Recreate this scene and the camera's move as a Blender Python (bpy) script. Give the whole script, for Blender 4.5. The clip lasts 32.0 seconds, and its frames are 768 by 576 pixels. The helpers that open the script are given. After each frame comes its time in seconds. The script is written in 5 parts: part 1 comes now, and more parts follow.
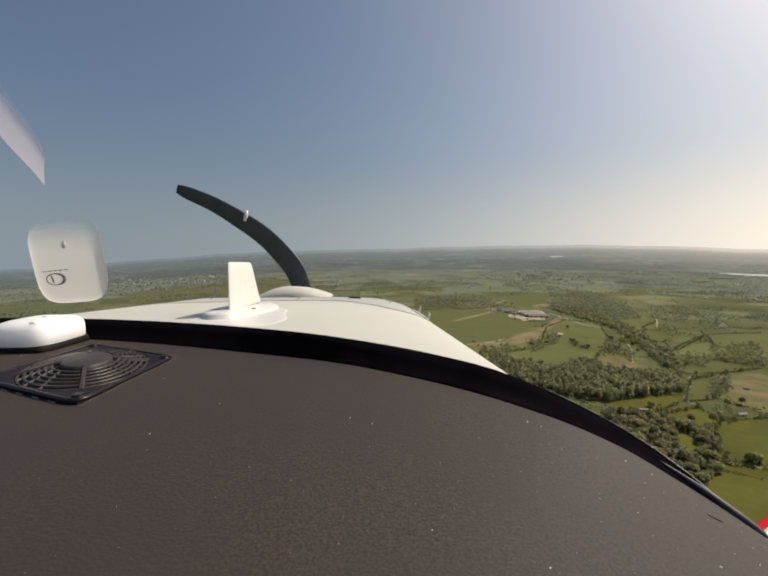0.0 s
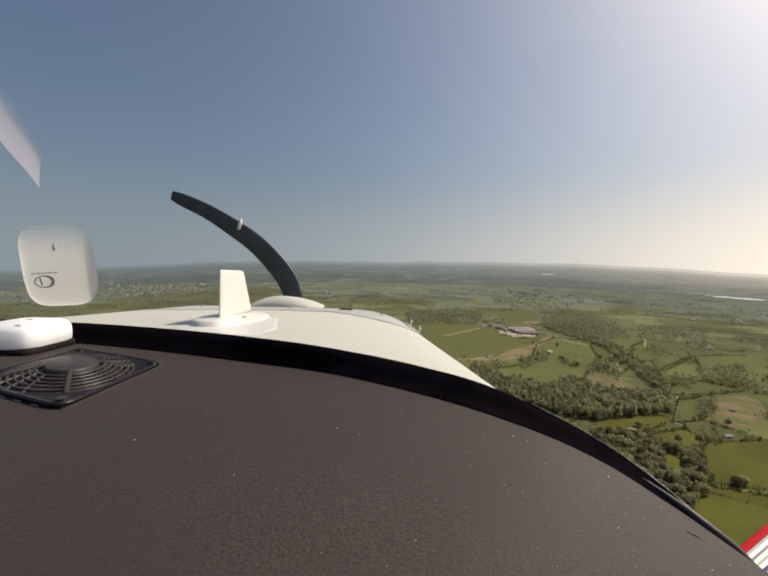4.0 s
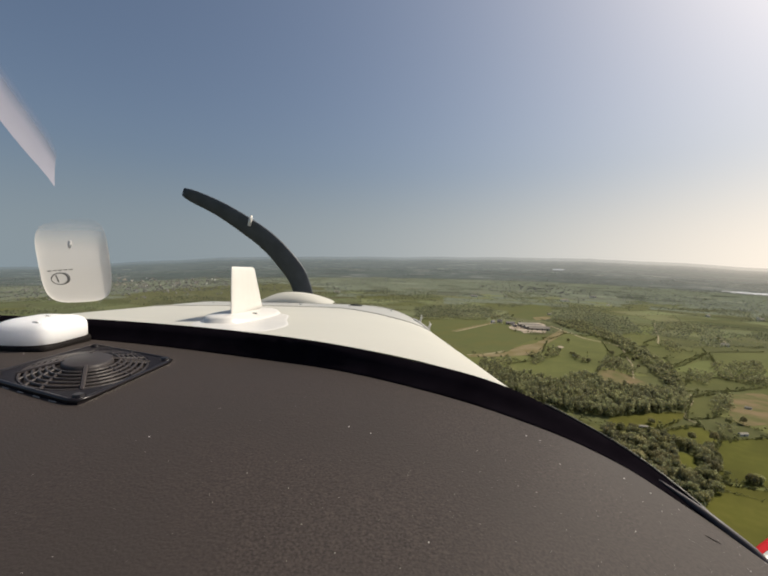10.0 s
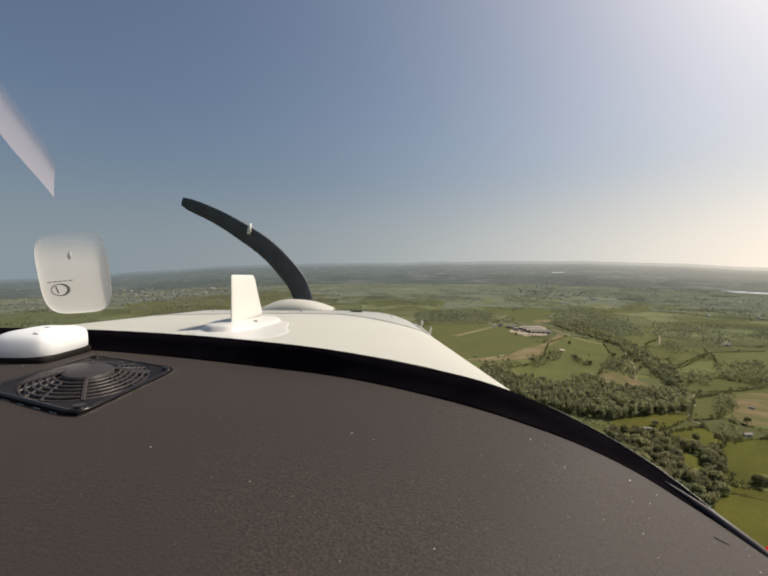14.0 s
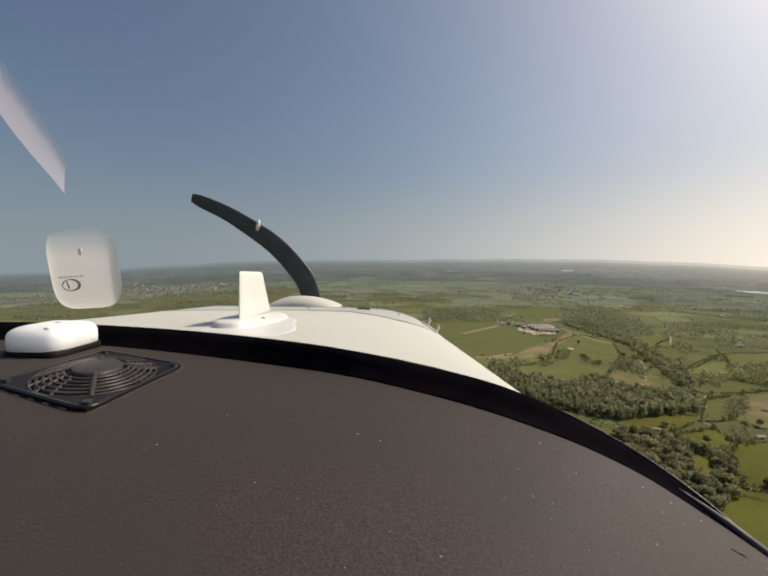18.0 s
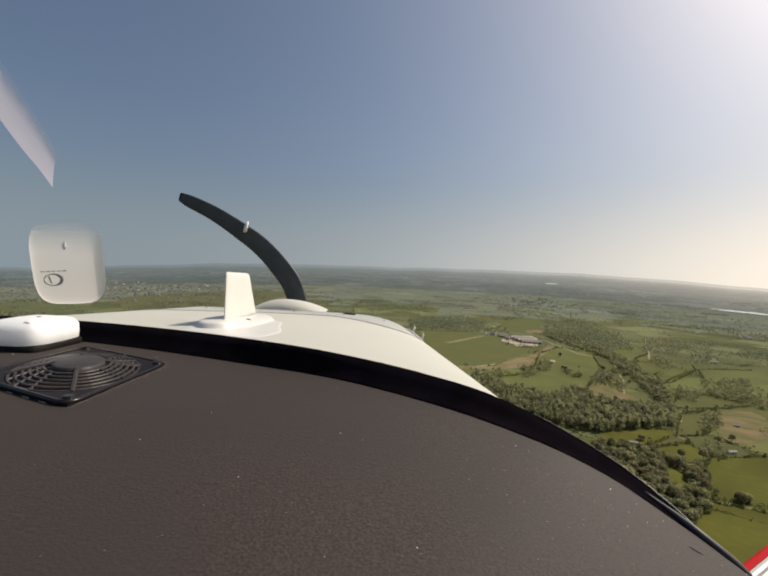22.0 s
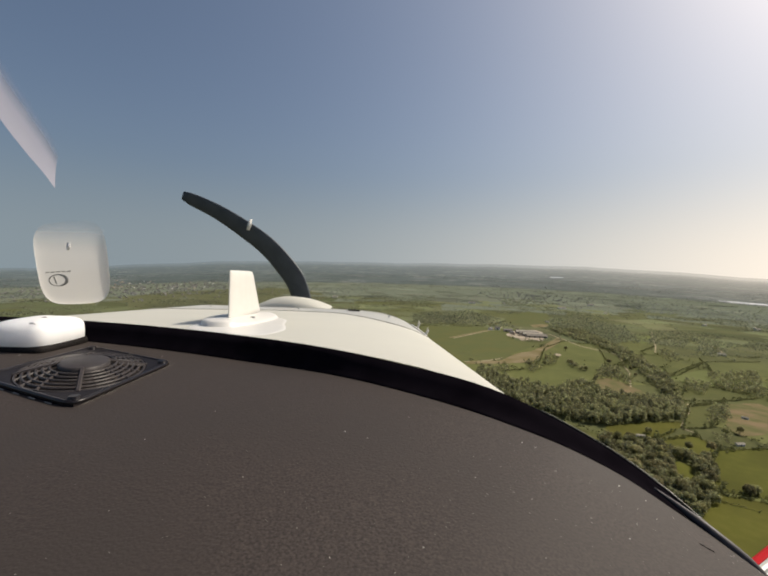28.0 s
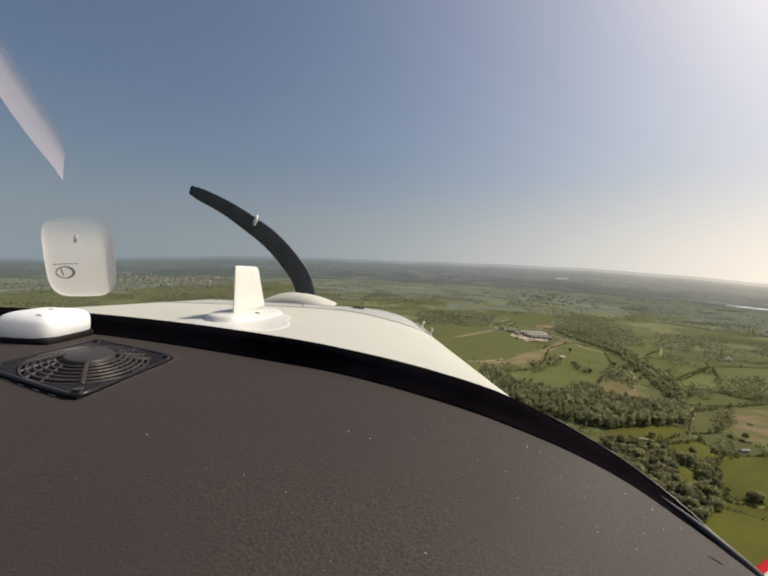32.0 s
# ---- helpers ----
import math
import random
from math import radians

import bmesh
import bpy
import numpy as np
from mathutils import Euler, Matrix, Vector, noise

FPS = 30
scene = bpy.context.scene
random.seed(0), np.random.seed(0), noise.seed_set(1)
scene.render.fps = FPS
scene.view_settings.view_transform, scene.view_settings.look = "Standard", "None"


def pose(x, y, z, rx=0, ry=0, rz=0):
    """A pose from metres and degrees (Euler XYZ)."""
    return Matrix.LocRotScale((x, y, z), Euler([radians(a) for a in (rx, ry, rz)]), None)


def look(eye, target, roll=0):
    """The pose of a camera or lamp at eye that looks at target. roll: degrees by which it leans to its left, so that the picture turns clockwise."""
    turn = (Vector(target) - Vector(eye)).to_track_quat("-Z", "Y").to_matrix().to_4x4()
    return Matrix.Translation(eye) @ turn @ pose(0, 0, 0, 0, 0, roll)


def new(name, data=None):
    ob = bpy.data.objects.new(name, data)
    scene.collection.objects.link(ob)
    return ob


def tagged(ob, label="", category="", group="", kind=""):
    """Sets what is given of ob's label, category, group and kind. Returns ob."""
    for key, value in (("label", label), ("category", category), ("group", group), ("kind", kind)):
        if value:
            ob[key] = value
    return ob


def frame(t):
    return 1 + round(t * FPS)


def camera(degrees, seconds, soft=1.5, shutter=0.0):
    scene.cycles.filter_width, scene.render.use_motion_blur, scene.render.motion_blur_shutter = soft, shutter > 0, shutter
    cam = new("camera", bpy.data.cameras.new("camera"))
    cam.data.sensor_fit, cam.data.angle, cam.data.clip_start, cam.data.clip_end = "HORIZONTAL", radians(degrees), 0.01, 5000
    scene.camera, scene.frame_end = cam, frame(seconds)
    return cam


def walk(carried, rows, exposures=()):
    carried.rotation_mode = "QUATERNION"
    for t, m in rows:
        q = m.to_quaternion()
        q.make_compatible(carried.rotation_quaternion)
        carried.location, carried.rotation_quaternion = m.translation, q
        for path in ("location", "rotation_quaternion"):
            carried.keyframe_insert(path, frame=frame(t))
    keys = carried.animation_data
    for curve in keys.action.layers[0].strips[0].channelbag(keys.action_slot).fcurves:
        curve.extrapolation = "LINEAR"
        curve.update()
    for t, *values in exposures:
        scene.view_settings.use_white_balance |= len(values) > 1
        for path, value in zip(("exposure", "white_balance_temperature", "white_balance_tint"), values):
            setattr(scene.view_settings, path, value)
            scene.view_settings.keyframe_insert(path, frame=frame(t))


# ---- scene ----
cam = camera(90, 32.0, soft=2.0)
HIGH = 200.0          # the cockpit camera's height over the valley floor
PATH = [
    (0.0, 0.0010, 0.0025, -0.0011, 84.460, 0.401, -0.383),
    (0.5, 0.0016, 0.0016, -0.0007, 84.667, -0.058, -0.640),
    (1.0, 0.0018, 0.0000, -0.0012, 85.332, -0.698, -0.952),
    (1.5, 0.0022, -0.0015, -0.0014, 85.636, -0.811, -1.242),
    (2.0, 0.0019, -0.0001, -0.0009, 85.533, 0.173, -1.171),
    (2.5, 0.0019, 0.0001, -0.0018, 85.636, -1.089, -1.276),
    (3.0, 0.0022, -0.0025, -0.0020, 86.383, -1.626, -1.326),
    (3.5, 0.0021, -0.0021, -0.0019, 86.381, -1.280, -1.376),
    (5.5, 0.0004, -0.0040, -0.0009, 86.363, -1.703, -1.642),
    (6.0, 0.0005, -0.0048, -0.0007, 86.590, -1.674, -1.631),
    (6.5, 0.0011, -0.0040, -0.0010, 86.496, -0.913, -1.430),
    (7.0, 0.0010, -0.0029, -0.0012, 86.060, -0.461, -1.656),
    (7.5, -0.0002, -0.0030, -0.0025, 86.470, -0.277, -1.936),
    (8.0, 0.0013, -0.0050, -0.0021, 86.513, 0.079, -1.856),
    (8.5, 0.0002, -0.0010, -0.0016, 86.203, -1.275, -0.613),
    (9.0, 0.0004, -0.0022, -0.0011, 86.905, -2.152, -0.296),
    (9.5, 0.0003, -0.0005, 0.0000, 85.759, -1.176, -0.054),
    (10.0, -0.0001, 0.0002, 0.0005, 85.658, -1.240, -0.039),
    (10.5, -0.0003, 0.0023, 0.0030, 85.124, -1.345, 0.354),
    (11.0, -0.0002, 0.0011, 0.0010, 85.828, -0.596, -0.127),
    (11.5, -0.0005, 0.0015, 0.0012, 85.621, -0.621, -0.283),
    (12.0, 0.0002, 0.0032, 0.0015, 85.257, -0.021, -0.029),
    (12.5, -0.0004, -0.0023, 0.0010, 86.469, -1.302, -0.477),
    (13.0, 0.0001, -0.0016, -0.0007, 87.072, -0.393, -0.240),
    (13.5, -0.0002, -0.0016, 0.0007, 86.370, -0.858, -0.483),
    (14.0, -0.0005, 0.0003, -0.0002, 86.525, -0.227, -0.127),
    (14.5, -0.0000, -0.0016, 0.0002, 86.401, -0.794, -0.291),
    (16.5, -0.0003, 0.0016, 0.0001, 86.435, -0.874, 0.025),
    (17.0, -0.0004, 0.0025, 0.0008, 86.164, -0.413, 0.229),
    (17.5, -0.0002, 0.0039, 0.0015, 85.936, -0.826, 0.821),
    (18.0, -0.0007, 0.0052, 0.0015, 86.057, -0.651, 1.059),
    (18.5, -0.0012, 0.0039, 0.0010, 86.269, -0.662, 0.998),
    (19.0, 0.0001, 0.0005, 0.0006, 86.520, -0.059, 0.027),
    (19.5, -0.0012, 0.0024, 0.0011, 86.198, -1.187, -0.819),
    (20.0, -0.0008, -0.0014, 0.0005, 86.547, -2.254, -1.023),
    (20.5, -0.0002, -0.0029, 0.0001, 87.015, -1.699, -0.915),
    (21.0, -0.0008, -0.0013, -0.0007, 87.073, -1.556, -0.962),
    (21.5, -0.0005, -0.0036, -0.0009, 87.410, -2.200, -0.863),
    (22.0, -0.0008, -0.0051, -0.0004, 87.149, -2.691, -0.857),
    (22.5, -0.0002, -0.0007, 0.0001, 86.813, -1.964, -0.270),
    (23.0, -0.0000, 0.0020, 0.0002, 86.313, -1.413, 0.015),
    (23.5, -0.0005, 0.0006, -0.0005, 86.668, -1.630, -0.220),
    (24.0, -0.0004, -0.0029, -0.0003, 86.872, -2.327, -0.397),
    (24.5, 0.0003, 0.0018, -0.0005, 86.475, -0.711, 0.125),
    (25.0, 0.0007, 0.0002, -0.0002, 85.890, -0.887, -0.044),
    (25.5, 0.0009, -0.0012, -0.0006, 86.544, -1.138, -0.088),
    (27.5, 0.0004, -0.0013, -0.0013, 86.633, -1.576, -0.453),
    (28.0, -0.0000, -0.0018, 0.0002, 86.515, -1.937, -0.273),
    (28.5, 0.0003, 0.0003, 0.0000, 85.680, -2.459, -0.159),
    (29.0, -0.0003, 0.0016, -0.0005, 86.293, -2.437, -0.009),
    (29.5, 0.0004, -0.0017, 0.0004, 86.338, -3.315, -0.174),
    (30.0, 0.0002, -0.0016, 0.0003, 86.573, -2.967, -0.299),
    (30.5, 0.0000, -0.0012, -0.0006, 86.633, -2.545, -0.454),
    (31.0, 0.0002, -0.0006, -0.0006, 86.234, -2.442, -0.421),
    (31.5, -0.0013, 0.0034, -0.0001, 85.794, -2.364, 0.335),
    (32.0, -0.0010, 0.0021, 0.0012, 86.135, -3.028, 0.508),
]
walk(cam, [(t, pose(x, y, HIGH + z, rx, ry, rz)) for t, x, y, z, rx, ry, rz in PATH],
     exposures=[(0.0, 0.17, 6760, 10), (32.0, 0.17, 6760, 10)])

# ---- daylight ----
SUN_TURN, SUN_UP = 66.0, 46.0      # degrees to the right of the nose, and above the horizon
world = bpy.data.worlds.new("sky")
scene.world = world
world.use_nodes = True
wn = world.node_tree
sky = wn.nodes.new("ShaderNodeTexSky")
sky.sky_type = "NISHITA"
sky.sun_disc = False
sky.sun_elevation, sky.sun_rotation = radians(SUN_UP), radians(SUN_TURN)
sky.altitude, sky.air_density, sky.dust_density, sky.ozone_density = 200, 1.1, 4.5, 2.35
# the milky air near the horizon keeps the tone of the sky a little above it, and warms towards the ground
way, cut, low_z, join = (wn.nodes.new(n) for n in ("ShaderNodeTexCoord", "ShaderNodeSeparateXYZ", "ShaderNodeMath", "ShaderNodeCombineXYZ"))
low_z.operation = "SMOOTH_MAX"
low_z.inputs[1].default_value, low_z.inputs[2].default_value = 0.17, 0.14
wn.links.new(way.outputs["Generated"], cut.inputs[0])
wn.links.new(cut.outputs[2], low_z.inputs[0])
wn.links.new(cut.outputs[0], join.inputs[0])
wn.links.new(cut.outputs[1], join.inputs[1])
wn.links.new(low_z.outputs[0], join.inputs[2])
wn.links.new(join.outputs[0], sky.inputs[0])
fade, tint = wn.nodes.new("ShaderNodeMapRange"), wn.nodes.new("ShaderNodeMix")
fade.interpolation_type = "SMOOTHSTEP"
fade.inputs[1].default_value, fade.inputs[2].default_value, fade.inputs[3].default_value, fade.inputs[4].default_value = 0.0, 0.24, 1.0, 0.0
wn.links.new(cut.outputs[2], fade.inputs[0])
tint.data_type, tint.blend_type = "RGBA", "MULTIPLY"
tint.inputs[7].default_value = (1.43, 1.27, 1.10, 1)
# the low haze brightens towards the sun's side
side, turned, sunny = (wn.nodes.new(n) for n in ("ShaderNodeVectorMath", "ShaderNodeMapRange", "ShaderNodeMath"))
side.operation, sunny.operation = "DOT_PRODUCT", "MULTIPLY"
side.inputs[1].default_value = (math.sin(radians(SUN_TURN)), math.cos(radians(SUN_TURN)), 0)
wn.links.new(way.outputs["Generated"], side.inputs[0])
turned.inputs[1].default_value, turned.inputs[2].default_value = -9.0, 1.0
wn.links.new(side.outputs["Value"], turned.inputs[0])
wn.links.new(fade.outputs[0], sunny.inputs[0])
wn.links.new(turned.outputs[0], sunny.inputs[1])
wn.links.new(sunny.outputs[0], tint.inputs[0])
wn.links.new(sky.outputs[0], tint.inputs[6])
wn.links.new(tint.outputs[2], wn.nodes["Background"].inputs[0])
wn.nodes["Background"].inputs[1].default_value = 0.079
sun = new("sun", bpy.data.lights.new("sun", "SUN"))
sun.data.energy, sun.data.angle, sun.data.color = 3.9, radians(0.6), (1.0, 0.93, 0.82)
sun.matrix_world = look((0, 0, 900), (-900 * math.cos(radians(SUN_UP)) * math.sin(radians(SUN_TURN)),
                                      -900 * math.cos(radians(SUN_UP)) * math.cos(radians(SUN_TURN)),
                                      900 - 900 * math.sin(radians(SUN_UP))))


# ---- materials ----
def material(name, colour, rough=0.8, metal=0.0, second=None, scale=1.0, detail=4.0, bump=0.0, bump_scale=None,
             spread=0.0, third=None, third_scale=0.1, per="", coat=0.0, shine=0.5):
    """Two colours mixed by a noise of the given size (1/m), a third by a broader one, relief, and a spread of value from piece to piece."""
    m = bpy.data.materials.new(name)
    m.use_nodes = True
    t = m.node_tree
    bsdf = t.nodes["Principled BSDF"]
    bsdf.inputs["Roughness"].default_value, bsdf.inputs["Metallic"].default_value = rough, metal
    bsdf.inputs["Specular IOR Level"].default_value = shine
    bsdf.inputs["Coat Weight"].default_value = coat
    where = t.nodes.new("ShaderNodeNewGeometry")

    def noisy(size, lo, hi):
        n = t.nodes.new("ShaderNodeTexNoise")
        n.inputs["Scale"].default_value, n.inputs["Detail"].default_value = size, detail
        t.links.new(where.outputs["Position"], n.inputs["Vector"])
        r = t.nodes.new("ShaderNodeMapRange")
        r.inputs[1].default_value, r.inputs[2].default_value = lo, hi
        t.links.new(n.outputs[0], r.inputs[0])
        return r.outputs[0]

    def blend(factor, a, b):
        x = t.nodes.new("ShaderNodeMix")
        x.data_type = "RGBA"
        t.links.new(factor, x.inputs[0])
        for value, socket in ((a, x.inputs[6]), (b, x.inputs[7])):
            if isinstance(value, tuple):
                socket.default_value = (*value, 1)
            else:
                t.links.new(value, socket)
        return x.outputs[2]

    out = None
    if second:
        out = blend(noisy(scale, 0.36, 0.64), colour, second)
    if third:
        out = blend(noisy(third_scale, 0.42, 0.66), out or colour, third)
    if spread:
        if per == "island":
            rnd = where.outputs["Random Per Island"]
        else:
            rnd = t.nodes.new("ShaderNodeObjectInfo").outputs["Random"]
        h = t.nodes.new("ShaderNodeHueSaturation")
        v = t.nodes.new("ShaderNodeMapRange")
        v.inputs[3].default_value, v.inputs[4].default_value = 1 - spread, 1 + spread
        t.links.new(rnd, v.inputs[0])
        t.links.new(v.outputs[0], h.inputs["Value"])
        w = t.nodes.new("ShaderNodeMapRange")
        w.inputs[3].default_value, w.inputs[4].default_value = 0.5 + spread * 0.045, 0.5 - spread * 0.045
        mul = t.nodes.new("ShaderNodeMath")
        mul.operation = "MULTIPLY"
        mul.inputs[1].default_value = 7.31
        fr = t.nodes.new("ShaderNodeMath")
        fr.operation = "FRACT"
        t.links.new(rnd, mul.inputs[0])
        t.links.new(mul.outputs[0], fr.inputs[0])
        t.links.new(fr.outputs[0], w.inputs[0])
        t.links.new(w.outputs[0], h.inputs["Hue"])
        if out:
            t.links.new(out, h.inputs["Color"])
        else:
            h.inputs["Color"].default_value = (*colour, 1)
        out = h.outputs[0]
    if out:
        t.links.new(out, bsdf.inputs["Base Color"])
    else:
        bsdf.inputs["Base Color"].default_value = (*colour, 1)
    if bump:
        b = t.nodes.new("ShaderNodeBump")
        b.inputs["Strength"].default_value = bump
        b.inputs["Distance"].default_value = 0.3 / (bump_scale or scale)
        t.links.new(noisy(bump_scale or scale, 0.0, 1.0), b.inputs["Height"])
        t.links.new(b.outputs[0], bsdf.inputs["Normal"])
    return m


M = {
    "vinyl": material("vinyl", (0.0226, 0.0173, 0.0150), 0.72, second=(0.0520, 0.0398, 0.0342), scale=680, bump=0.8, bump_scale=540, shine=0.3,
                      third=(0.0345, 0.0272, 0.0236), third_scale=9),
    "speck": material("speck", (0.62, 0.60, 0.55), 0.7),
    "grit": material("grit", (0.20, 0.18, 0.155), 0.9, second=(0.14, 0.125, 0.11), scale=900),
    "seal": material("seal", (0.0042, 0.0034, 0.0048), 0.6, second=(0.0066, 0.0054, 0.0074), scale=30, shine=0.0),
    "rubber": material("rubber", (0.045, 0.040, 0.042), 0.5, second=(0.062, 0.055, 0.056), scale=160, shine=0.3),
    "bead": material("bead", (0.07, 0.068, 0.045), 0.5, second=(0.05, 0.05, 0.035), scale=60),
    "white_paint": material("white_paint", (0.562, 0.551, 0.482), 0.5, second=(0.540, 0.529, 0.463), scale=5, third=(0.500, 0.490, 0.432), third_scale=1.3, shine=0.35),
    "nose_paint": material("nose_paint", (0.47, 0.465, 0.425), 0.4, second=(0.52, 0.51, 0.46), scale=7, third=(0.43, 0.425, 0.39), third_scale=2.5, shine=0.5),
    "antenna_white": material("antenna_white", (0.675, 0.66, 0.62), 0.35, second=(0.645, 0.63, 0.59), scale=40),
    "seam": material("seam", (0.33, 0.31, 0.27), 0.6),
    "dark_metal": material("dark_metal", (0.03, 0.03, 0.03), 0.45, 0.3),
    "steel": material("steel", (0.62, 0.6, 0.55), 0.3, 0.9),
    "blade": material("blade", (0.053, 0.060, 0.070), 0.5, second=(0.066, 0.074, 0.085), scale=20, shine=0.25),
    "puck": material("puck", (0.86, 0.85, 0.84), 0.4, second=(0.84, 0.83, 0.82), scale=60),
    "puck_base": material("puck_base", (0.006, 0.005, 0.005), 0.6, second=(0.022, 0.019, 0.017), scale=400, bump=0.6, shine=0.08),
    "grille": material("grille", (0.007, 0.0052, 0.0055), 0.3, second=(0.012, 0.0095, 0.010), scale=220, shine=0.35),
    "grille_ring": material("grille_ring", (0.033, 0.027, 0.0255), 0.42, second=(0.054, 0.045, 0.042), scale=300, shine=0.25),
    "grille_frame": material("grille_frame", (0.009, 0.007, 0.0082), 0.5, second=(0.015, 0.012, 0.013), scale=320, shine=0.15, bump=0.3),
    "hub_disc": material("hub_disc", (0.048, 0.041, 0.040), 0.5, second=(0.036, 0.031, 0.030), scale=120, shine=0.25),
    "slot_glint": material("slot_glint", (0.30, 0.28, 0.25), 0.6, second=(0.18, 0.165, 0.15), scale=200),
    "vane": material("vane", (0.21, 0.19, 0.175), 0.6, second=(0.30, 0.275, 0.25), scale=300),
    "print": material("print", (0.26, 0.25, 0.23), 0.6),
    "red": material("red", (0.50, 0.007, 0.013), 0.55, second=(0.44, 0.006, 0.011), scale=9, shine=0.12),
    "navy": material("navy", (0.03, 0.03, 0.11), 0.35, coat=0.3),
    "grey_stripe": material("grey_stripe", (0.25, 0.255, 0.24), 0.4),
    # the country below
    "grass": material("grass", (0.094, 0.102, 0.041), 0.9, second=(0.108, 0.112, 0.047), scale=0.05, third=(0.076, 0.080, 0.032), third_scale=0.012, bump=0.3, bump_scale=0.9, shine=0.04),
    "field_far": material("field_far", (0.106, 0.116, 0.041), 0.92, second=(0.120, 0.126, 0.047), scale=0.03, spread=0.28, per="island", shine=0.04),
    "pasture": material("pasture", (0.094, 0.096, 0.0195), 0.9, second=(0.108, 0.107, 0.023), scale=0.12, third=(0.076, 0.076, 0.017), third_scale=0.016, bump=0.25, bump_scale=0.7, spread=0.12, shine=0.04),
    # bluer copy of pasture, for the fields farther off
    "meadow": material("meadow", (0.096, 0.103, 0.036), 0.9, second=(0.109, 0.114, 0.041), scale=0.1, third=(0.080, 0.086, 0.031), third_scale=0.016, bump=0.25, bump_scale=0.7, spread=0.12, shine=0.04),
    "crop": material("crop", (0.086, 0.096, 0.037), 0.9, second=(0.095, 0.103, 0.041), scale=0.3, third=(0.100, 0.101, 0.038), third_scale=0.02, spread=0.08, shine=0.04),
    "bare_soil": material("bare_soil", (0.185, 0.150, 0.085), 0.95, second=(0.23, 0.185, 0.11), scale=0.12, third=(0.15, 0.125, 0.055), third_scale=0.03, bump=0.3, bump_scale=0.6, shine=0.04),
    "scrub": material("scrub", (0.125, 0.115, 0.052), 0.95, second=(0.10, 0.105, 0.04), scale=0.08, third=(0.19, 0.14, 0.08), third_scale=0.03, shine=0.04),
    "track": material("track", (0.36, 0.31, 0.21), 0.95, second=(0.30, 0.25, 0.16), scale=0.3, shine=0.04),
    "yard": material("yard", (0.46, 0.39, 0.31), 0.9, second=(0.34, 0.28, 0.21), scale=0.12, third=(0.20, 0.17, 0.12), third_scale=0.04, shine=0.04),
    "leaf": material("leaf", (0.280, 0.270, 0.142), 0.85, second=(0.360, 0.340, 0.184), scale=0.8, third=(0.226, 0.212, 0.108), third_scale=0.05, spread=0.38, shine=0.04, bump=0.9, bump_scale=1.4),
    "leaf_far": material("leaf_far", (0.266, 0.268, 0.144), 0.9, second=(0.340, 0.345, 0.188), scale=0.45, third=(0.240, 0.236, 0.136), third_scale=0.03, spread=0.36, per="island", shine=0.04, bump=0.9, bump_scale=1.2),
    "hedge": material("hedge", (0.180, 0.190, 0.088), 0.9, second=(0.235, 0.240, 0.114), scale=0.3, spread=0.25, per="island", shine=0.04),
    "bark": material("bark", (0.09, 0.07, 0.05), 0.95, second=(0.13, 0.11, 0.08), scale=3.0, shine=0.04),
    "roof_grey": material("roof_grey", (0.27, 0.242, 0.20), 0.85, second=(0.21, 0.185, 0.155), scale=0.4, spread=0.15, shine=0.15),
    "roof_pale": material("roof_pale", (0.36, 0.328, 0.272), 0.85, second=(0.29, 0.262, 0.215), scale=0.4, spread=0.1, shine=0.15),
    "roof_slate": material("roof_slate", (0.13, 0.12, 0.12), 0.8, second=(0.17, 0.15, 0.14), scale=0.5, spread=0.2),
    "wall_stone": material("wall_stone", (0.46, 0.41, 0.33), 0.9, second=(0.38, 0.33, 0.26), scale=0.8, spread=0.15),
    "wall_white": material("wall_white", (0.78, 0.76, 0.70), 0.8, second=(0.7, 0.68, 0.62), scale=0.7),
    "town_wall": material("town_wall", (0.19, 0.185, 0.18), 0.85, second=(0.16, 0.155, 0.15), scale=0.1, spread=0.3, per="island", shine=0.1),
    "dark_opening": material("dark_opening", (0.02, 0.02, 0.02), 0.7),
    "pane": material("pane", (0.05, 0.06, 0.07), 0.1),
    "silage": material("silage", (0.10, 0.06, 0.035), 0.9, second=(0.06, 0.04, 0.03), scale=0.6),
    # the water's whitish glare is put into this pale base colour
    "pond": material("pond", (0.40, 0.41, 0.40), 0.25, second=(0.44, 0.45, 0.43), scale=0.02, shine=0.6),
}

# white plastic lets the light spread inside it
soft = M["puck"].node_tree.nodes["Principled BSDF"].inputs
soft["Subsurface Weight"].default_value, soft["Subsurface Scale"].default_value = 0.9, 0.055
soft["Subsurface Radius"].default_value = (1.0, 0.97, 0.95)


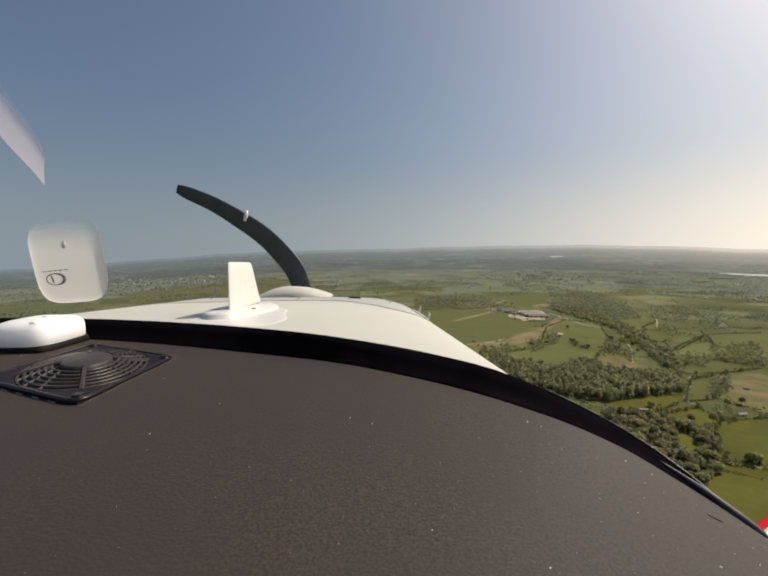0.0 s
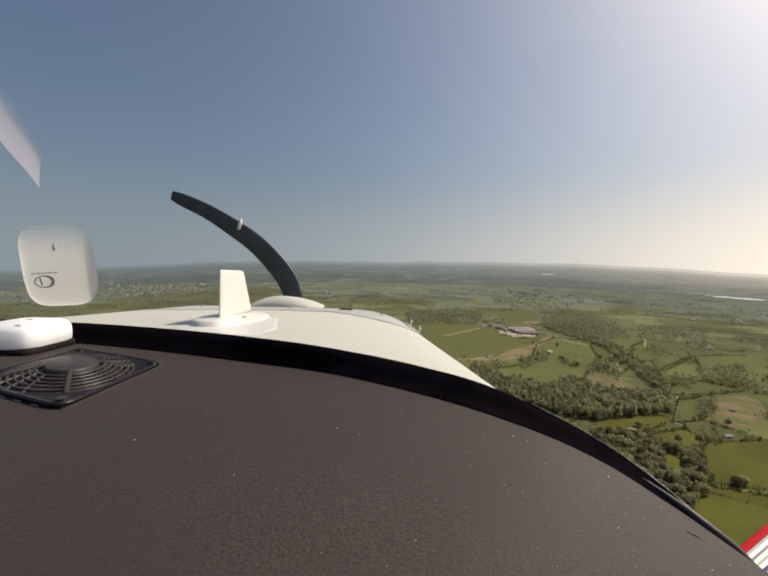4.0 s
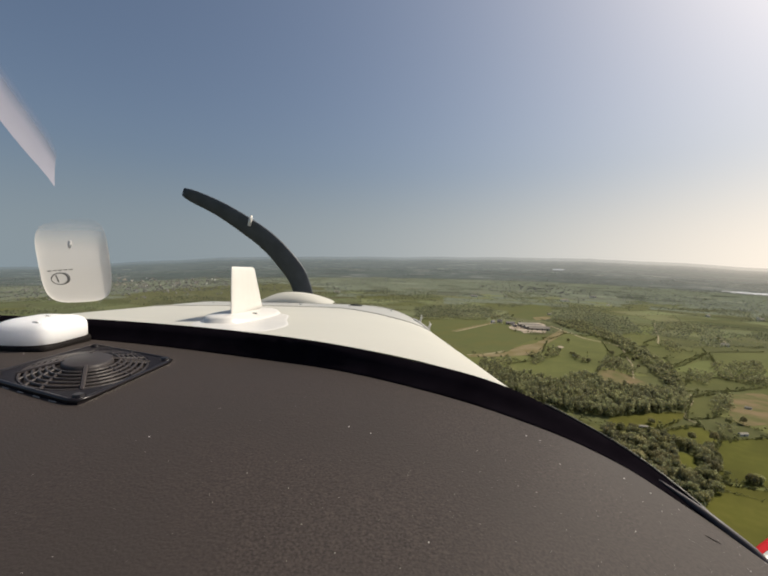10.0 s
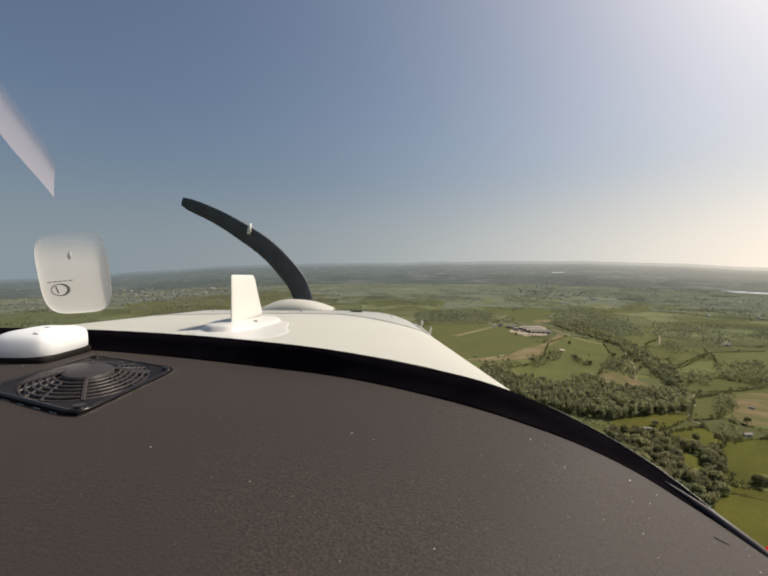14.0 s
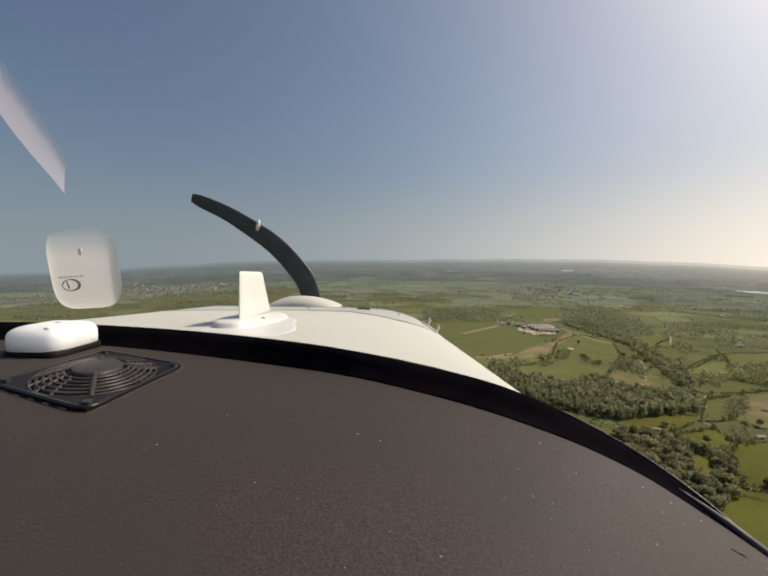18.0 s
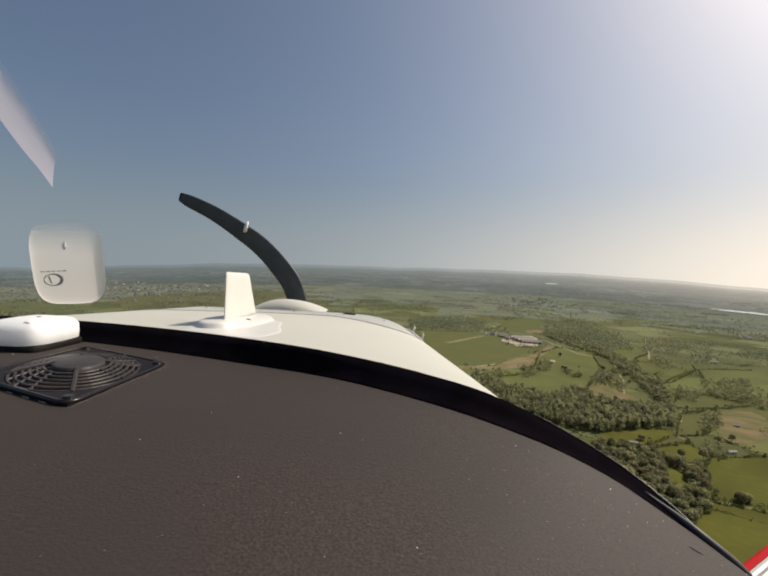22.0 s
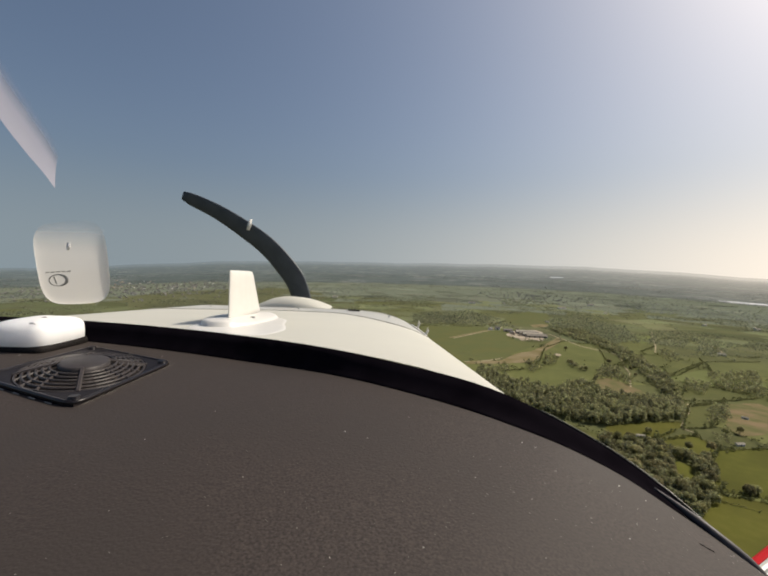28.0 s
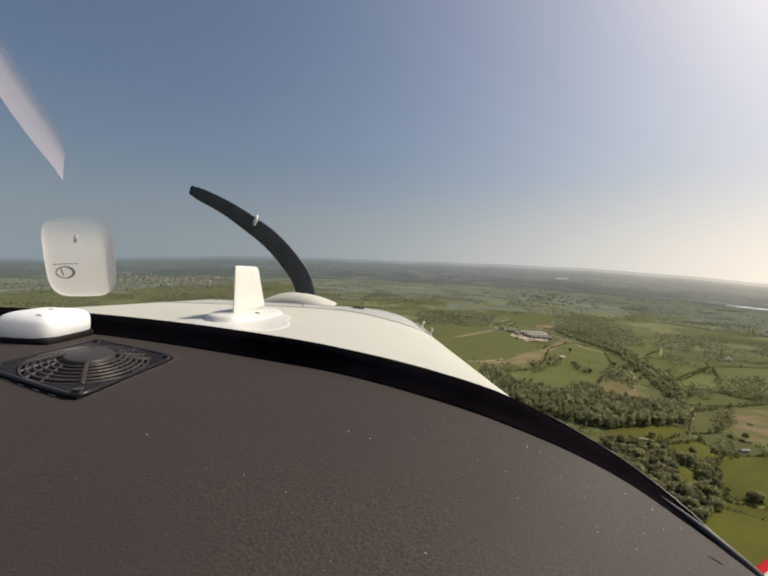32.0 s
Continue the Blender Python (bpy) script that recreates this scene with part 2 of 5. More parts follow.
def far_land(name):
    """Distant fields and woods: cells of several greens with dark woods over them; haze is put in as transparency
    growing towards the skyline.
    """
    m = bpy.data.materials.new(name)
    m.use_nodes = True
    t = m.node_tree
    bsdf = t.nodes["Principled BSDF"]
    bsdf.inputs["Roughness"].default_value, bsdf.inputs["Specular IOR Level"].default_value = 0.95, 0.0
    where = t.nodes.new("ShaderNodeAttribute")
    where.attribute_name = "stands_for"
    cut = t.nodes.new("ShaderNodeSeparateXYZ")
    t.links.new(where.outputs["Vector"], cut.inputs[0])

    def mapped(size):
        n = t.nodes.new("ShaderNodeMapping")
        n.inputs["Scale"].default_value = (size, size, 0.0)
        t.links.new(where.outputs["Vector"], n.inputs[0])
        return n.outputs[0]

    def ramped(socket, stops, flat=False):
        ramp = t.nodes.new("ShaderNodeValToRGB")
        ramp.color_ramp.interpolation = "CONSTANT" if flat else "LINEAR"
        for i, (at, col) in enumerate(stops):
            e = ramp.color_ramp.elements[i] if i < 2 else ramp.color_ramp.elements.new(at)
            e.position, e.color = at, (*col, 1)
        t.links.new(socket, ramp.inputs[0])
        return ramp.outputs[0]

    def over(last, factor, col):
        x = t.nodes.new("ShaderNodeMix")
        x.data_type = "RGBA"
        t.links.new(factor, x.inputs[0])
        t.links.new(last, x.inputs[6])
        if isinstance(col, tuple):
            x.inputs[7].default_value = (*col, 1)
        else:
            t.links.new(col, x.inputs[7])
        return x.outputs[2]

    cells = t.nodes.new("ShaderNodeTexVoronoi")
    cells.inputs["Scale"].default_value = 1.0
    t.links.new(mapped(0.0045), cells.inputs["Vector"])
    split = t.nodes.new("ShaderNodeSeparateColor")
    t.links.new(cells.outputs["Color"], split.inputs[0])
    last = ramped(split.outputs[0], FAR_FIELDS, True)
    for size, lo, hi, share, col in ((0.0007, 0.44, 0.54, 0.7, FAR_WOOD), (0.0026, 0.46, 0.54, 0.85, FAR_WOOD), (0.011, 0.50, 0.58, 0.8, FAR_WOOD), (0.0015, 0.66, 0.70, 0.5, FAR_TOWN)):
        n, r = t.nodes.new("ShaderNodeTexNoise"), t.nodes.new("ShaderNodeMapRange")
        n.inputs["Scale"].default_value, n.inputs["Detail"].default_value = 1.0, 5.0
        t.links.new(mapped(size), n.inputs["Vector"])
        r.inputs[1].default_value, r.inputs[2].default_value, r.inputs[4].default_value = lo, hi, share
        t.links.new(n.outputs[0], r.inputs[0])
        last = over(last, r.outputs[0], col)
    t.links.new(last, bsdf.inputs["Base Color"])
    # haze put into the material: more of the sky shows through with distance
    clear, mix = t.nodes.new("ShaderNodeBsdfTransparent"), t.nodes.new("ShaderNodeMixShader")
    t.links.new(ramped(cut.outputs[2], HAZE_SHARE), mix.inputs[0])
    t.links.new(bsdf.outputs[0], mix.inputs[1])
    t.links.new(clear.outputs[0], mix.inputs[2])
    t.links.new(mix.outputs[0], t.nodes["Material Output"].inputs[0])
    return m


# far colours greyed towards blue for haze; the last list thins them to sky
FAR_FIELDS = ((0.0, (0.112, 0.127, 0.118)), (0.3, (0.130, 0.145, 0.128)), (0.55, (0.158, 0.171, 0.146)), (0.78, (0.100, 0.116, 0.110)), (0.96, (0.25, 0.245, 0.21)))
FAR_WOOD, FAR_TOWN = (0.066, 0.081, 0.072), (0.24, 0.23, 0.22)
HAZE_SHARE = ((0.0, (0.0, 0.0, 0.0)), (0.095, (0.10, 0.10, 0.10)), (0.2, (0.26, 0.26, 0.26)), (0.5, (0.43, 0.43, 0.43)), (1.0, (0.70, 0.70, 0.70)))
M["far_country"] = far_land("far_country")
# distant copies of field and leaf, haze put into their greyer, paler colours
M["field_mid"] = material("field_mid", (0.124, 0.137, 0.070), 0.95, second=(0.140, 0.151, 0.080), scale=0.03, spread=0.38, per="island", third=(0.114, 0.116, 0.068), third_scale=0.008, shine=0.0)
M["leaf_haze_mid"] = material("leaf_haze_mid", (0.255, 0.268, 0.176), 0.9, second=(0.310, 0.322, 0.214), scale=0.1, spread=0.3, per="island", shine=0.0)
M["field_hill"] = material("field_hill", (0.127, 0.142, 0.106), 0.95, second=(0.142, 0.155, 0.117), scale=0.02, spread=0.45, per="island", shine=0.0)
M["leaf_haze_far"] = material("leaf_haze_far", (0.275, 0.295, 0.265), 0.9, second=(0.31, 0.33, 0.295), scale=0.02, spread=0.2, per="island", shine=0.0)


def let_light_through(m, share, gaps):
    """Young leaves: the crown is thin, passes part of the light on to its shaded side and part straight through its gaps."""
    t = m.node_tree
    bsdf = t.nodes["Principled BSDF"]
    thin, mix = t.nodes.new("ShaderNodeBsdfTranslucent"), t.nodes.new("ShaderNodeMixShader")
    mix.inputs[0].default_value = share
    t.links.new(bsdf.inputs["Base Color"].links[0].from_socket, thin.inputs[0])
    t.links.new(bsdf.outputs[0], mix.inputs[1])
    t.links.new(thin.outputs[0], mix.inputs[2])
    gap, thinned = t.nodes.new("ShaderNodeBsdfTransparent"), t.nodes.new("ShaderNodeMixShader")
    thinned.inputs[0].default_value = gaps
    t.links.new(mix.outputs[0], thinned.inputs[1])
    t.links.new(gap.outputs[0], thinned.inputs[2])
    t.links.new(thinned.outputs[0], t.nodes["Material Output"].inputs[0])


for key, gaps in (("leaf", 0.32), ("leaf_far", 0.42), ("leaf_haze_mid", 0.42), ("leaf_haze_far", 0.42), ("hedge", 0.2)):
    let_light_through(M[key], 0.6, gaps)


def reflection_shell():
    """The receiver's reflection as a thin translucent white sheet, clearer towards its top."""
    m = material("shell", (0.64, 0.62, 0.595), 0.35, second=(0.60, 0.58, 0.56), scale=30)
    t = m.node_tree
    clear, mix, thin, body = (t.nodes.new(k) for k in ("ShaderNodeBsdfTransparent", "ShaderNodeMixShader", "ShaderNodeBsdfTranslucent", "ShaderNodeMixShader"))
    thin.inputs[0].default_value = (0.70, 0.675, 0.645, 1)
    body.inputs[0].default_value = 0.85
    t.links.new(t.nodes["Principled BSDF"].outputs[0], body.inputs[1])
    t.links.new(thin.outputs[0], body.inputs[2])
    where, cut, fade = (t.nodes.new(k) for k in ("ShaderNodeNewGeometry", "ShaderNodeSeparateXYZ", "ShaderNodeMapRange"))
    t.links.new(where.outputs["Position"], cut.inputs[0])
    t.links.new(cut.outputs[2], fade.inputs[0])
    fade.interpolation_type = "SMOOTHSTEP"
    for k, value in ((1, HIGH - 0.005), (2, HIGH + 0.068), (3, 0.16), (4, 0.95)):
        fade.inputs[k].default_value = value
    t.links.new(fade.outputs[0], mix.inputs[0])
    t.links.new(body.outputs[0], mix.inputs[1])
    t.links.new(clear.outputs[0], mix.inputs[2])
    t.links.new(mix.outputs[0], t.nodes["Material Output"].inputs[0])
    return m


M["shell"] = reflection_shell()


def reflection_strip():
    """A windscreen reflection as a pale translucent strip, thinning out towards one edge."""
    m = material("strip_reflected", (0.60, 0.58, 0.66), 0.8, second=(0.56, 0.54, 0.62), scale=12)
    t = m.node_tree
    thin, mix, clear, fine, across, fade = (t.nodes.new(k) for k in ("ShaderNodeBsdfTranslucent", "ShaderNodeMixShader", "ShaderNodeBsdfTransparent", "ShaderNodeMixShader",
                                                                     "ShaderNodeAttribute", "ShaderNodeMapRange"))
    thin.inputs[0].default_value = (0.66, 0.63, 0.72, 1)
    mix.inputs[0].default_value = 0.7
    t.links.new(t.nodes["Principled BSDF"].outputs[0], mix.inputs[1])
    t.links.new(thin.outputs[0], mix.inputs[2])
    across.attribute_name = "across"
    fade.interpolation_type = "SMOOTHSTEP"
    for k, value in ((1, 0.45), (2, 1.0), (3, 0.22), (4, 1.0)):
        fade.inputs[k].default_value = value
    t.links.new(across.outputs["Fac"], fade.inputs[0])
    t.links.new(fade.outputs[0], fine.inputs[0])
    t.links.new(mix.outputs[0], fine.inputs[1])
    t.links.new(clear.outputs[0], fine.inputs[2])
    t.links.new(fine.outputs[0], t.nodes["Material Output"].inputs[0])
    return m


M["strip"] = reflection_strip()
M["dimple"] = material("dimple", (0.70, 0.69, 0.68), 0.5)


# ---- mesh helpers ----
def mesh_of(name, verts, faces, mat, smooth=False):
    me = bpy.data.meshes.new(name)
    me.from_pydata([tuple(v) for v in verts], [], faces)
    me.materials.append(M[mat])
    if smooth:
        me.polygons.foreach_set("use_smooth", [True] * len(me.polygons))
    me.update()
    return me


def part(name, bm, mat, parent=None, label="", smooth=False):
    me = bpy.data.meshes.new(name)
    bmesh.ops.recalc_face_normals(bm, faces=bm.faces)
    bm.to_mesh(me)
    bm.free()
    me.materials.append(M[mat])
    if smooth:
        me.polygons.foreach_set("use_smooth", [True] * len(me.polygons))
    ob = new(name, me)
    if parent:
        ob.parent = parent
    if label:
        tagged(ob, label)
    return ob


def box(bm, lo, hi, bevel=0.0, segments=2, m=None):
    r = bmesh.ops.create_cube(bm, size=1.0)
    vs = r["verts"]
    for v in vs:
        v.co = Vector([lo[i] + (v.co[i] + 0.5) * (hi[i] - lo[i]) for i in range(3)])
    if bevel:
        es = list({e for v in vs for e in v.link_edges})
        out = bmesh.ops.bevel(bm, geom=es, offset=bevel, segments=segments, profile=0.5, affect="EDGES")
        vs = list({v for f in out["faces"] for v in f.verts} | {v for v in vs if v.is_valid})
    if m:
        bmesh.ops.transform(bm, matrix=m, verts=[v for v in vs if v.is_valid])
    return bm


def tube(bm, pts, r, n=8):
    """A round bar along the points."""
    rings = []
    for i, p in enumerate(pts):
        a, b = Vector(pts[max(i - 1, 0)]), Vector(pts[min(i + 1, len(pts) - 1)])
        q = (b - a).to_track_quat("Z", "Y")
        rr = r[i] if isinstance(r, (list, tuple)) else r
        rings.append([bm.verts.new(Vector(p) + q @ Vector((rr * math.cos(6.2832 * k / n), rr * math.sin(6.2832 * k / n), 0))) for k in range(n)])
    for a, b in zip(rings, rings[1:]):
        for k in range(n):
            bm.faces.new((a[k], a[(k + 1) % n], b[(k + 1) % n], b[k]))
    bm.faces.new(rings[0][::-1])
    bm.faces.new(rings[-1])
    return bm


def smooth_line(pts, steps):
    """Points along a smooth curve through the given ones."""
    pts = [Vector(p) for p in pts]
    out = []
    for i in range(len(pts) - 1):
        p0, p1, p2, p3 = pts[max(i - 1, 0)], pts[i], pts[i + 1], pts[min(i + 2, len(pts) - 1)]
        a, b, c = (max((q - p).length, 1e-9) for p, q in ((p0, p1), (p1, p2), (p2, p3)))
        m1 = ((p2 - p1) * (a / b) + (p1 - p0) * (b / a)) * (b / (a + b)) if i else p2 - p1
        m2 = ((p3 - p2) * (b / c) + (p2 - p1) * (c / b)) * (b / (b + c)) if i + 2 < len(pts) else p2 - p1
        for k in range(steps):
            t = k / steps
            out.append((2 * t ** 3 - 3 * t * t + 1) * p1 + (t ** 3 - 2 * t * t + t) * m1 + (3 * t * t - 2 * t ** 3) * p2 + (t ** 3 - t * t) * m2)
    return out + [pts[-1]]


def sheet(bm, rows):
    """A grid of faces through rows of points of one length."""
    vs = [[bm.verts.new(p) for p in row] for row in rows]
    for a, b in zip(vs, vs[1:]):
        for k in range(len(a) - 1):
            bm.faces.new((a[k], a[k + 1], b[k + 1], b[k]))
    return vs


def up(p):
    return Vector((p[0], p[1], p[2] + HIGH))


# ---- the ground, one sheet to the horizon ----
RIM, BEND = 4850.0, 2500.0      # the land's outer edge, and where it begins to close up towards the skyline
SKY_TURN = [-56.5, -41.1, -34.3, -23.0, -11.8, -1.7, 15.4, 27.9, 38.1, 45.0, 54.9]
SKY_HIGH = [67, 56, 103, 177, 212, 225, 253, 254, 224, 191, 154]


def reach(r):
    """How far off the land at r metres stands for: the outer ring holds everything out to the horizon."""
    return r if r < BEND else (RIM - BEND) * BEND / max(RIM - r, 25.0)


def ring_at(d):
    """The other way round: where land that is d metres off lies."""
    return d if d < BEND else RIM - (RIM - BEND) * BEND / d


def lift(x, y):
    """Height of the land: gentle waves near, closing up to the skyline far off."""
    r = math.hypot(x, y)
    d = reach(r)
    z = (3.0 * noise.noise((x / 420, y / 420, 0.3)) + 1.5 * noise.noise((x / 170, y / 170, 4.1))) * min(1.0, 2500 / max(d, 1.0))
    if d > 2000:
        turn = math.degrees(math.atan2(x, y))
        crest = (np.interp(turn, SKY_TURN, SKY_HIGH) - HIGH) / RIM
        z += r * (crest - (HIGH + 2000 * crest) / d) + HIGH
        z += (7 * noise.noise((turn / 5, 0.0, 9.0)) + 3 * noise.noise((turn / 1.7, 0.0, 3.0))) * max(0.0, min(1.0, (d - 3000) / 9000))
    return z


def land_sheet(name, rings, mat):
    """Rings of land round the place below the camera, each corner knowing how far off it stands for."""
    n = 360
    verts, faces, stands = [], [], []
    for r in rings:
        for k in range(n if r else 1):
            a = 2 * math.pi * k / n
            x, y = r * math.sin(a), r * math.cos(a)
            d = reach(r)
            verts.append((x, y, lift(x, y)))
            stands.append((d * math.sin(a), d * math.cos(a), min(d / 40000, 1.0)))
    base = 0
    if not rings[0]:
        faces += [(0, 1 + (k + 1) % n, 1 + k) for k in range(n)]
        base = 1
    for i in range(len(rings) - 1 - base):
        for k in range(n):
            a, b = base + i * n + k, base + i * n + (k + 1) % n
            faces.append((a, b, b + n, a + n))
    me = mesh_of(name, verts, faces, mat, True)
    # farther ground takes the haze-dulled field colour
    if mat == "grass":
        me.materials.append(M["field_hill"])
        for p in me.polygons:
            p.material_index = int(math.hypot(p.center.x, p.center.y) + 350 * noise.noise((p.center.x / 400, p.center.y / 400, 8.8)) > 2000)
    me.attributes.new("stands_for", "FLOAT_VECTOR", "POINT").data.foreach_set("vector", [c for v in stands for c in v])
    return new(name, me)


FAR_EDGE = 3300.0
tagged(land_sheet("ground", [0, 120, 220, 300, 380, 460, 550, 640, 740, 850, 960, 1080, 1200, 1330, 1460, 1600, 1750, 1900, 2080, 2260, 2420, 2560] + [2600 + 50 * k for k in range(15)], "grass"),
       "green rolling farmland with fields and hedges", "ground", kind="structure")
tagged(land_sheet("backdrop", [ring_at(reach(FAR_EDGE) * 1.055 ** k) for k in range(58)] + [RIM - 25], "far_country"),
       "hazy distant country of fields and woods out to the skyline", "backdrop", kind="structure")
TAKEN, HEDGED = [], []


def inside(p, poly):
    hit, j = False, len(poly) - 1
    for i in range(len(poly)):
        (xi, yi), (xj, yj) = poly[i], poly[j]
        if (yi > p[1]) != (yj > p[1]) and p[0] < (xj - xi) * (p[1] - yi) / (yj - yi) + xi:
            hit = not hit
        j = i
    return hit


def patch(name, corners, mat, label, category, high=0.35, keep=True):
    """A field or yard draped on the land."""
    bm = bmesh.new()
    line = smooth_line([(x, y, 0) for x, y in corners] + [(corners[0][0], corners[0][1], 0)], 3)[:-1]
    f = bm.faces.new([bm.verts.new(p) for p in line])
    bmesh.ops.triangulate(bm, faces=[f])
    for _ in range(6):
        long = [e for e in bm.edges if e.calc_length() > 45]
        if not long:
            break
        bmesh.ops.subdivide_edges(bm, edges=long, cuts=1)
        bmesh.ops.triangulate(bm, faces=[f for f in bm.faces if len(f.verts) > 3])
    for v in bm.verts:
        v.co.z = lift(v.co.x, v.co.y) + high
    if keep:
        TAKEN.append(corners)
    if mat in ("pasture", "meadow"):
        HEDGED.append(corners)
    return tagged(part(name, bm, mat), label, category, kind="structure")


def ribbon(name, pts, wide, mat, label, category, high=0.6):
    """A track of the given width draped on the land."""
    line = smooth_line([(x, y, 0) for x, y in pts], 8)
    rows = [[], []]
    for i, p in enumerate(line):
        d = (line[min(i + 1, len(line) - 1)] - line[max(i - 1, 0)]).normalized()
        for s in (0, 1):
            q = p + Vector((-d.y, d.x, 0)) * wide * (s - 0.5) * (1 + 0.25 * noise.noise((i * 0.7, s, 1)))
            rows[s].append((q.x, q.y, lift(q.x, q.y) + high))
    bm = bmesh.new()
    sheet(bm, rows)
    return tagged(part(name, bm, mat), label, category, kind="structure")


FARM_FIELD = [(116, 1267), (355, 1278), (392, 1180), (370, 1073), (433, 1030), (502, 1088), (396, 978), (317, 898), (263, 834), (184, 808), (66, 771)]
patch("field", FARM_FIELD, "crop", "broad dark green crop field beside the farm", "field")
patch("field", [(181, 787), (187, 803), (262, 825), (312, 882), (351, 914), (386, 925), (368, 867), (331, 825), (271, 803)], "bare_soil",
      "patch of bare tan soil at the crop field's corner", "field", 0.6)
ribbon("field_margin", [(368, 903), (421, 965), (470, 1030), (530, 1112)], 22, "bare_soil", "bare tan strip along the crop field", "field margin", 0.75)
patch("farmyard", [(383, 1154), (432, 1217), (513, 1247), (477, 1104), (448, 1059), (431, 1073), (397, 1059), (398, 1096), (381, 1112)], "yard", "pale concrete and dirt farmyard round the barns", "yard", 0.7)
patch("field", [(421, 965), (522, 1073), (559, 1030), (561, 965), (514, 857), (439, 748), (362, 652), (297, 625), (252, 646), (255, 713), (348, 821)], "meadow",
      "sunny green pasture below the farm", "field")
patch("field", [(378, 681), (435, 713), (448, 669), (448, 615), (418, 589), (382, 615)], "scrub", "brown rough slope beside the wood", "field", 0.5)
patch("field", [(328, 442), (396, 463), (393, 436), (366, 409), (337, 401), (319, 429)], "pasture", "small bright green meadow between hedges", "field")
patch("field", [(391, 426), (489, 436), (374, 331), (325, 342), (350, 387)], "pasture", "large bright green meadow beside the wood", "field")
patch("field", [(394, 481), (473, 569), (558, 600), (438, 489)], "meadow", "light green grazing slope with scattered bushes", "field")
patch("field", [(548, 589), (606, 596), (513, 481), (454, 466)], "scrub", "brown rough grazing with a pale track", "field", 0.5)
patch("field", [(298, 484), (363, 501), (411, 504), (384, 478), (333, 449), (271, 445)], "pasture", "narrow green meadow below the wood", "field")
patch("field", [(319, 398), (330, 387), (307, 351), (289, 342), (298, 368)], "pasture", "green clearing among the trees", "field")
patch("field", [(622, 1010), (733, 1104), (754, 1044), (655, 930), (605, 908)], "meadow", "green field above the wooded valley", "field")
patch("field", [(596, 787), (769, 908), (737, 857), (596, 748), (566, 734)], "meadow", "green field beyond the wooded valley", "field")
patch("field", [(743, 857), (934, 887), (801, 759), (674, 759)], "meadow", "wide green field beyond the valley", "field")
patch("field", [(569, 691), (613, 661), (631, 620), (560, 603), (477, 596)], "meadow", "green sloping field beyond the valley", "field")
patch("field", [(518, 1578), (806, 1931), (700, 1578), (507, 1310), (468, 1368)], "crop", "light green field behind the farm", "field")
patch("field", [(-1665, 1501), (-1465, 1578), (-1243, 1578), (-1065, 1459), (-1048, 1227), (-1321, 1189)], "field_mid", "light green field beyond the cowling", "field", keep=False)
patch("field", [(-1220, 1717), (-1281, 2204), (-1079, 2526), (-787, 2749), (-394, 2486), (-356, 1931), (-777, 1578)], "field_mid", "broad green fields on a low ridge", "field", keep=False)
patch("field", [(538, 1368), (614, 1406), (591, 1345), (532, 1310)], "bare_soil", "small bare patch behind the farm", "field", 0.5)

patch("field", [(314, 338), (341, 329), (375, 317), (277, 230), (247, 238), (257, 291)], "pasture", "bright green meadow beyond the near wood", "field")
ribbon("verge", [(196, 1068), (268, 1140), (325, 1202), (378, 1258)], 8, "bare_soil", "bare brown verge beside the farm lane", "verge", 0.55)
ribbon("track", [(205, 1060), (282, 1140), (342, 1206), (394, 1264), (415, 1290)], 5, "track", "pale farm lane dividing the crop field", "track", 0.9)
patch("dew_pond", [(418, 884), (428, 890), (431, 902), (425, 908), (416, 898)], "yard", "pale dried-out pond in the pasture", "pond", 0.6)
ribbon("track", [(526, 1189), (534, 1088), (538, 1003), (559, 959)], 5, "track", "pale farm track along the pasture", "track")
ribbon("track", [(559, 959), (573, 930), (551, 857), (527, 812), (504, 759), (472, 707), (444, 661)], 2.6, "track", "pale winding path down the valley side", "track")
ribbon("track", [(924, 1289), (836, 1162), (761, 1044), (691, 948)], 3, "track", "pale lane between green fields", "track")
ribbon("track", [(483, 584), (460, 552), (415, 506), (397, 481), (402, 469)], 2, "track", "pale footpath beside the wood", "track")
ribbon("track", [(943, 1096), (929, 1044), (873, 959)], 7, "track", "pale lane across the far fields", "track")
ribbon("track", [(181, 803), (241, 825), (275, 848)], 5, "track", "reddish tractor track along the crop", "track")

# the wider patchwork of fields
random.seed(5)
STEP = 135.0


def node(i, j):
    r = random.Random(i * 7919 + j * 104729)
    return (i * STEP + r.uniform(-48, 48) + (STEP / 2 if j % 2 else 0), j * STEP + r.uniform(-45, 45))


def settle(x, y, s=1.0):
    """A place given by its true distance, and its size, brought to where the land lies."""
    d = math.hypot(x, y)
    k = ring_at(d) / d
    return x * k, y * k, s * k


def in_view(x, y, m=1.0):
    return y > 150 and abs(x) < 1.12 * y + 150 and math.hypot(x, y) < 2560 * m


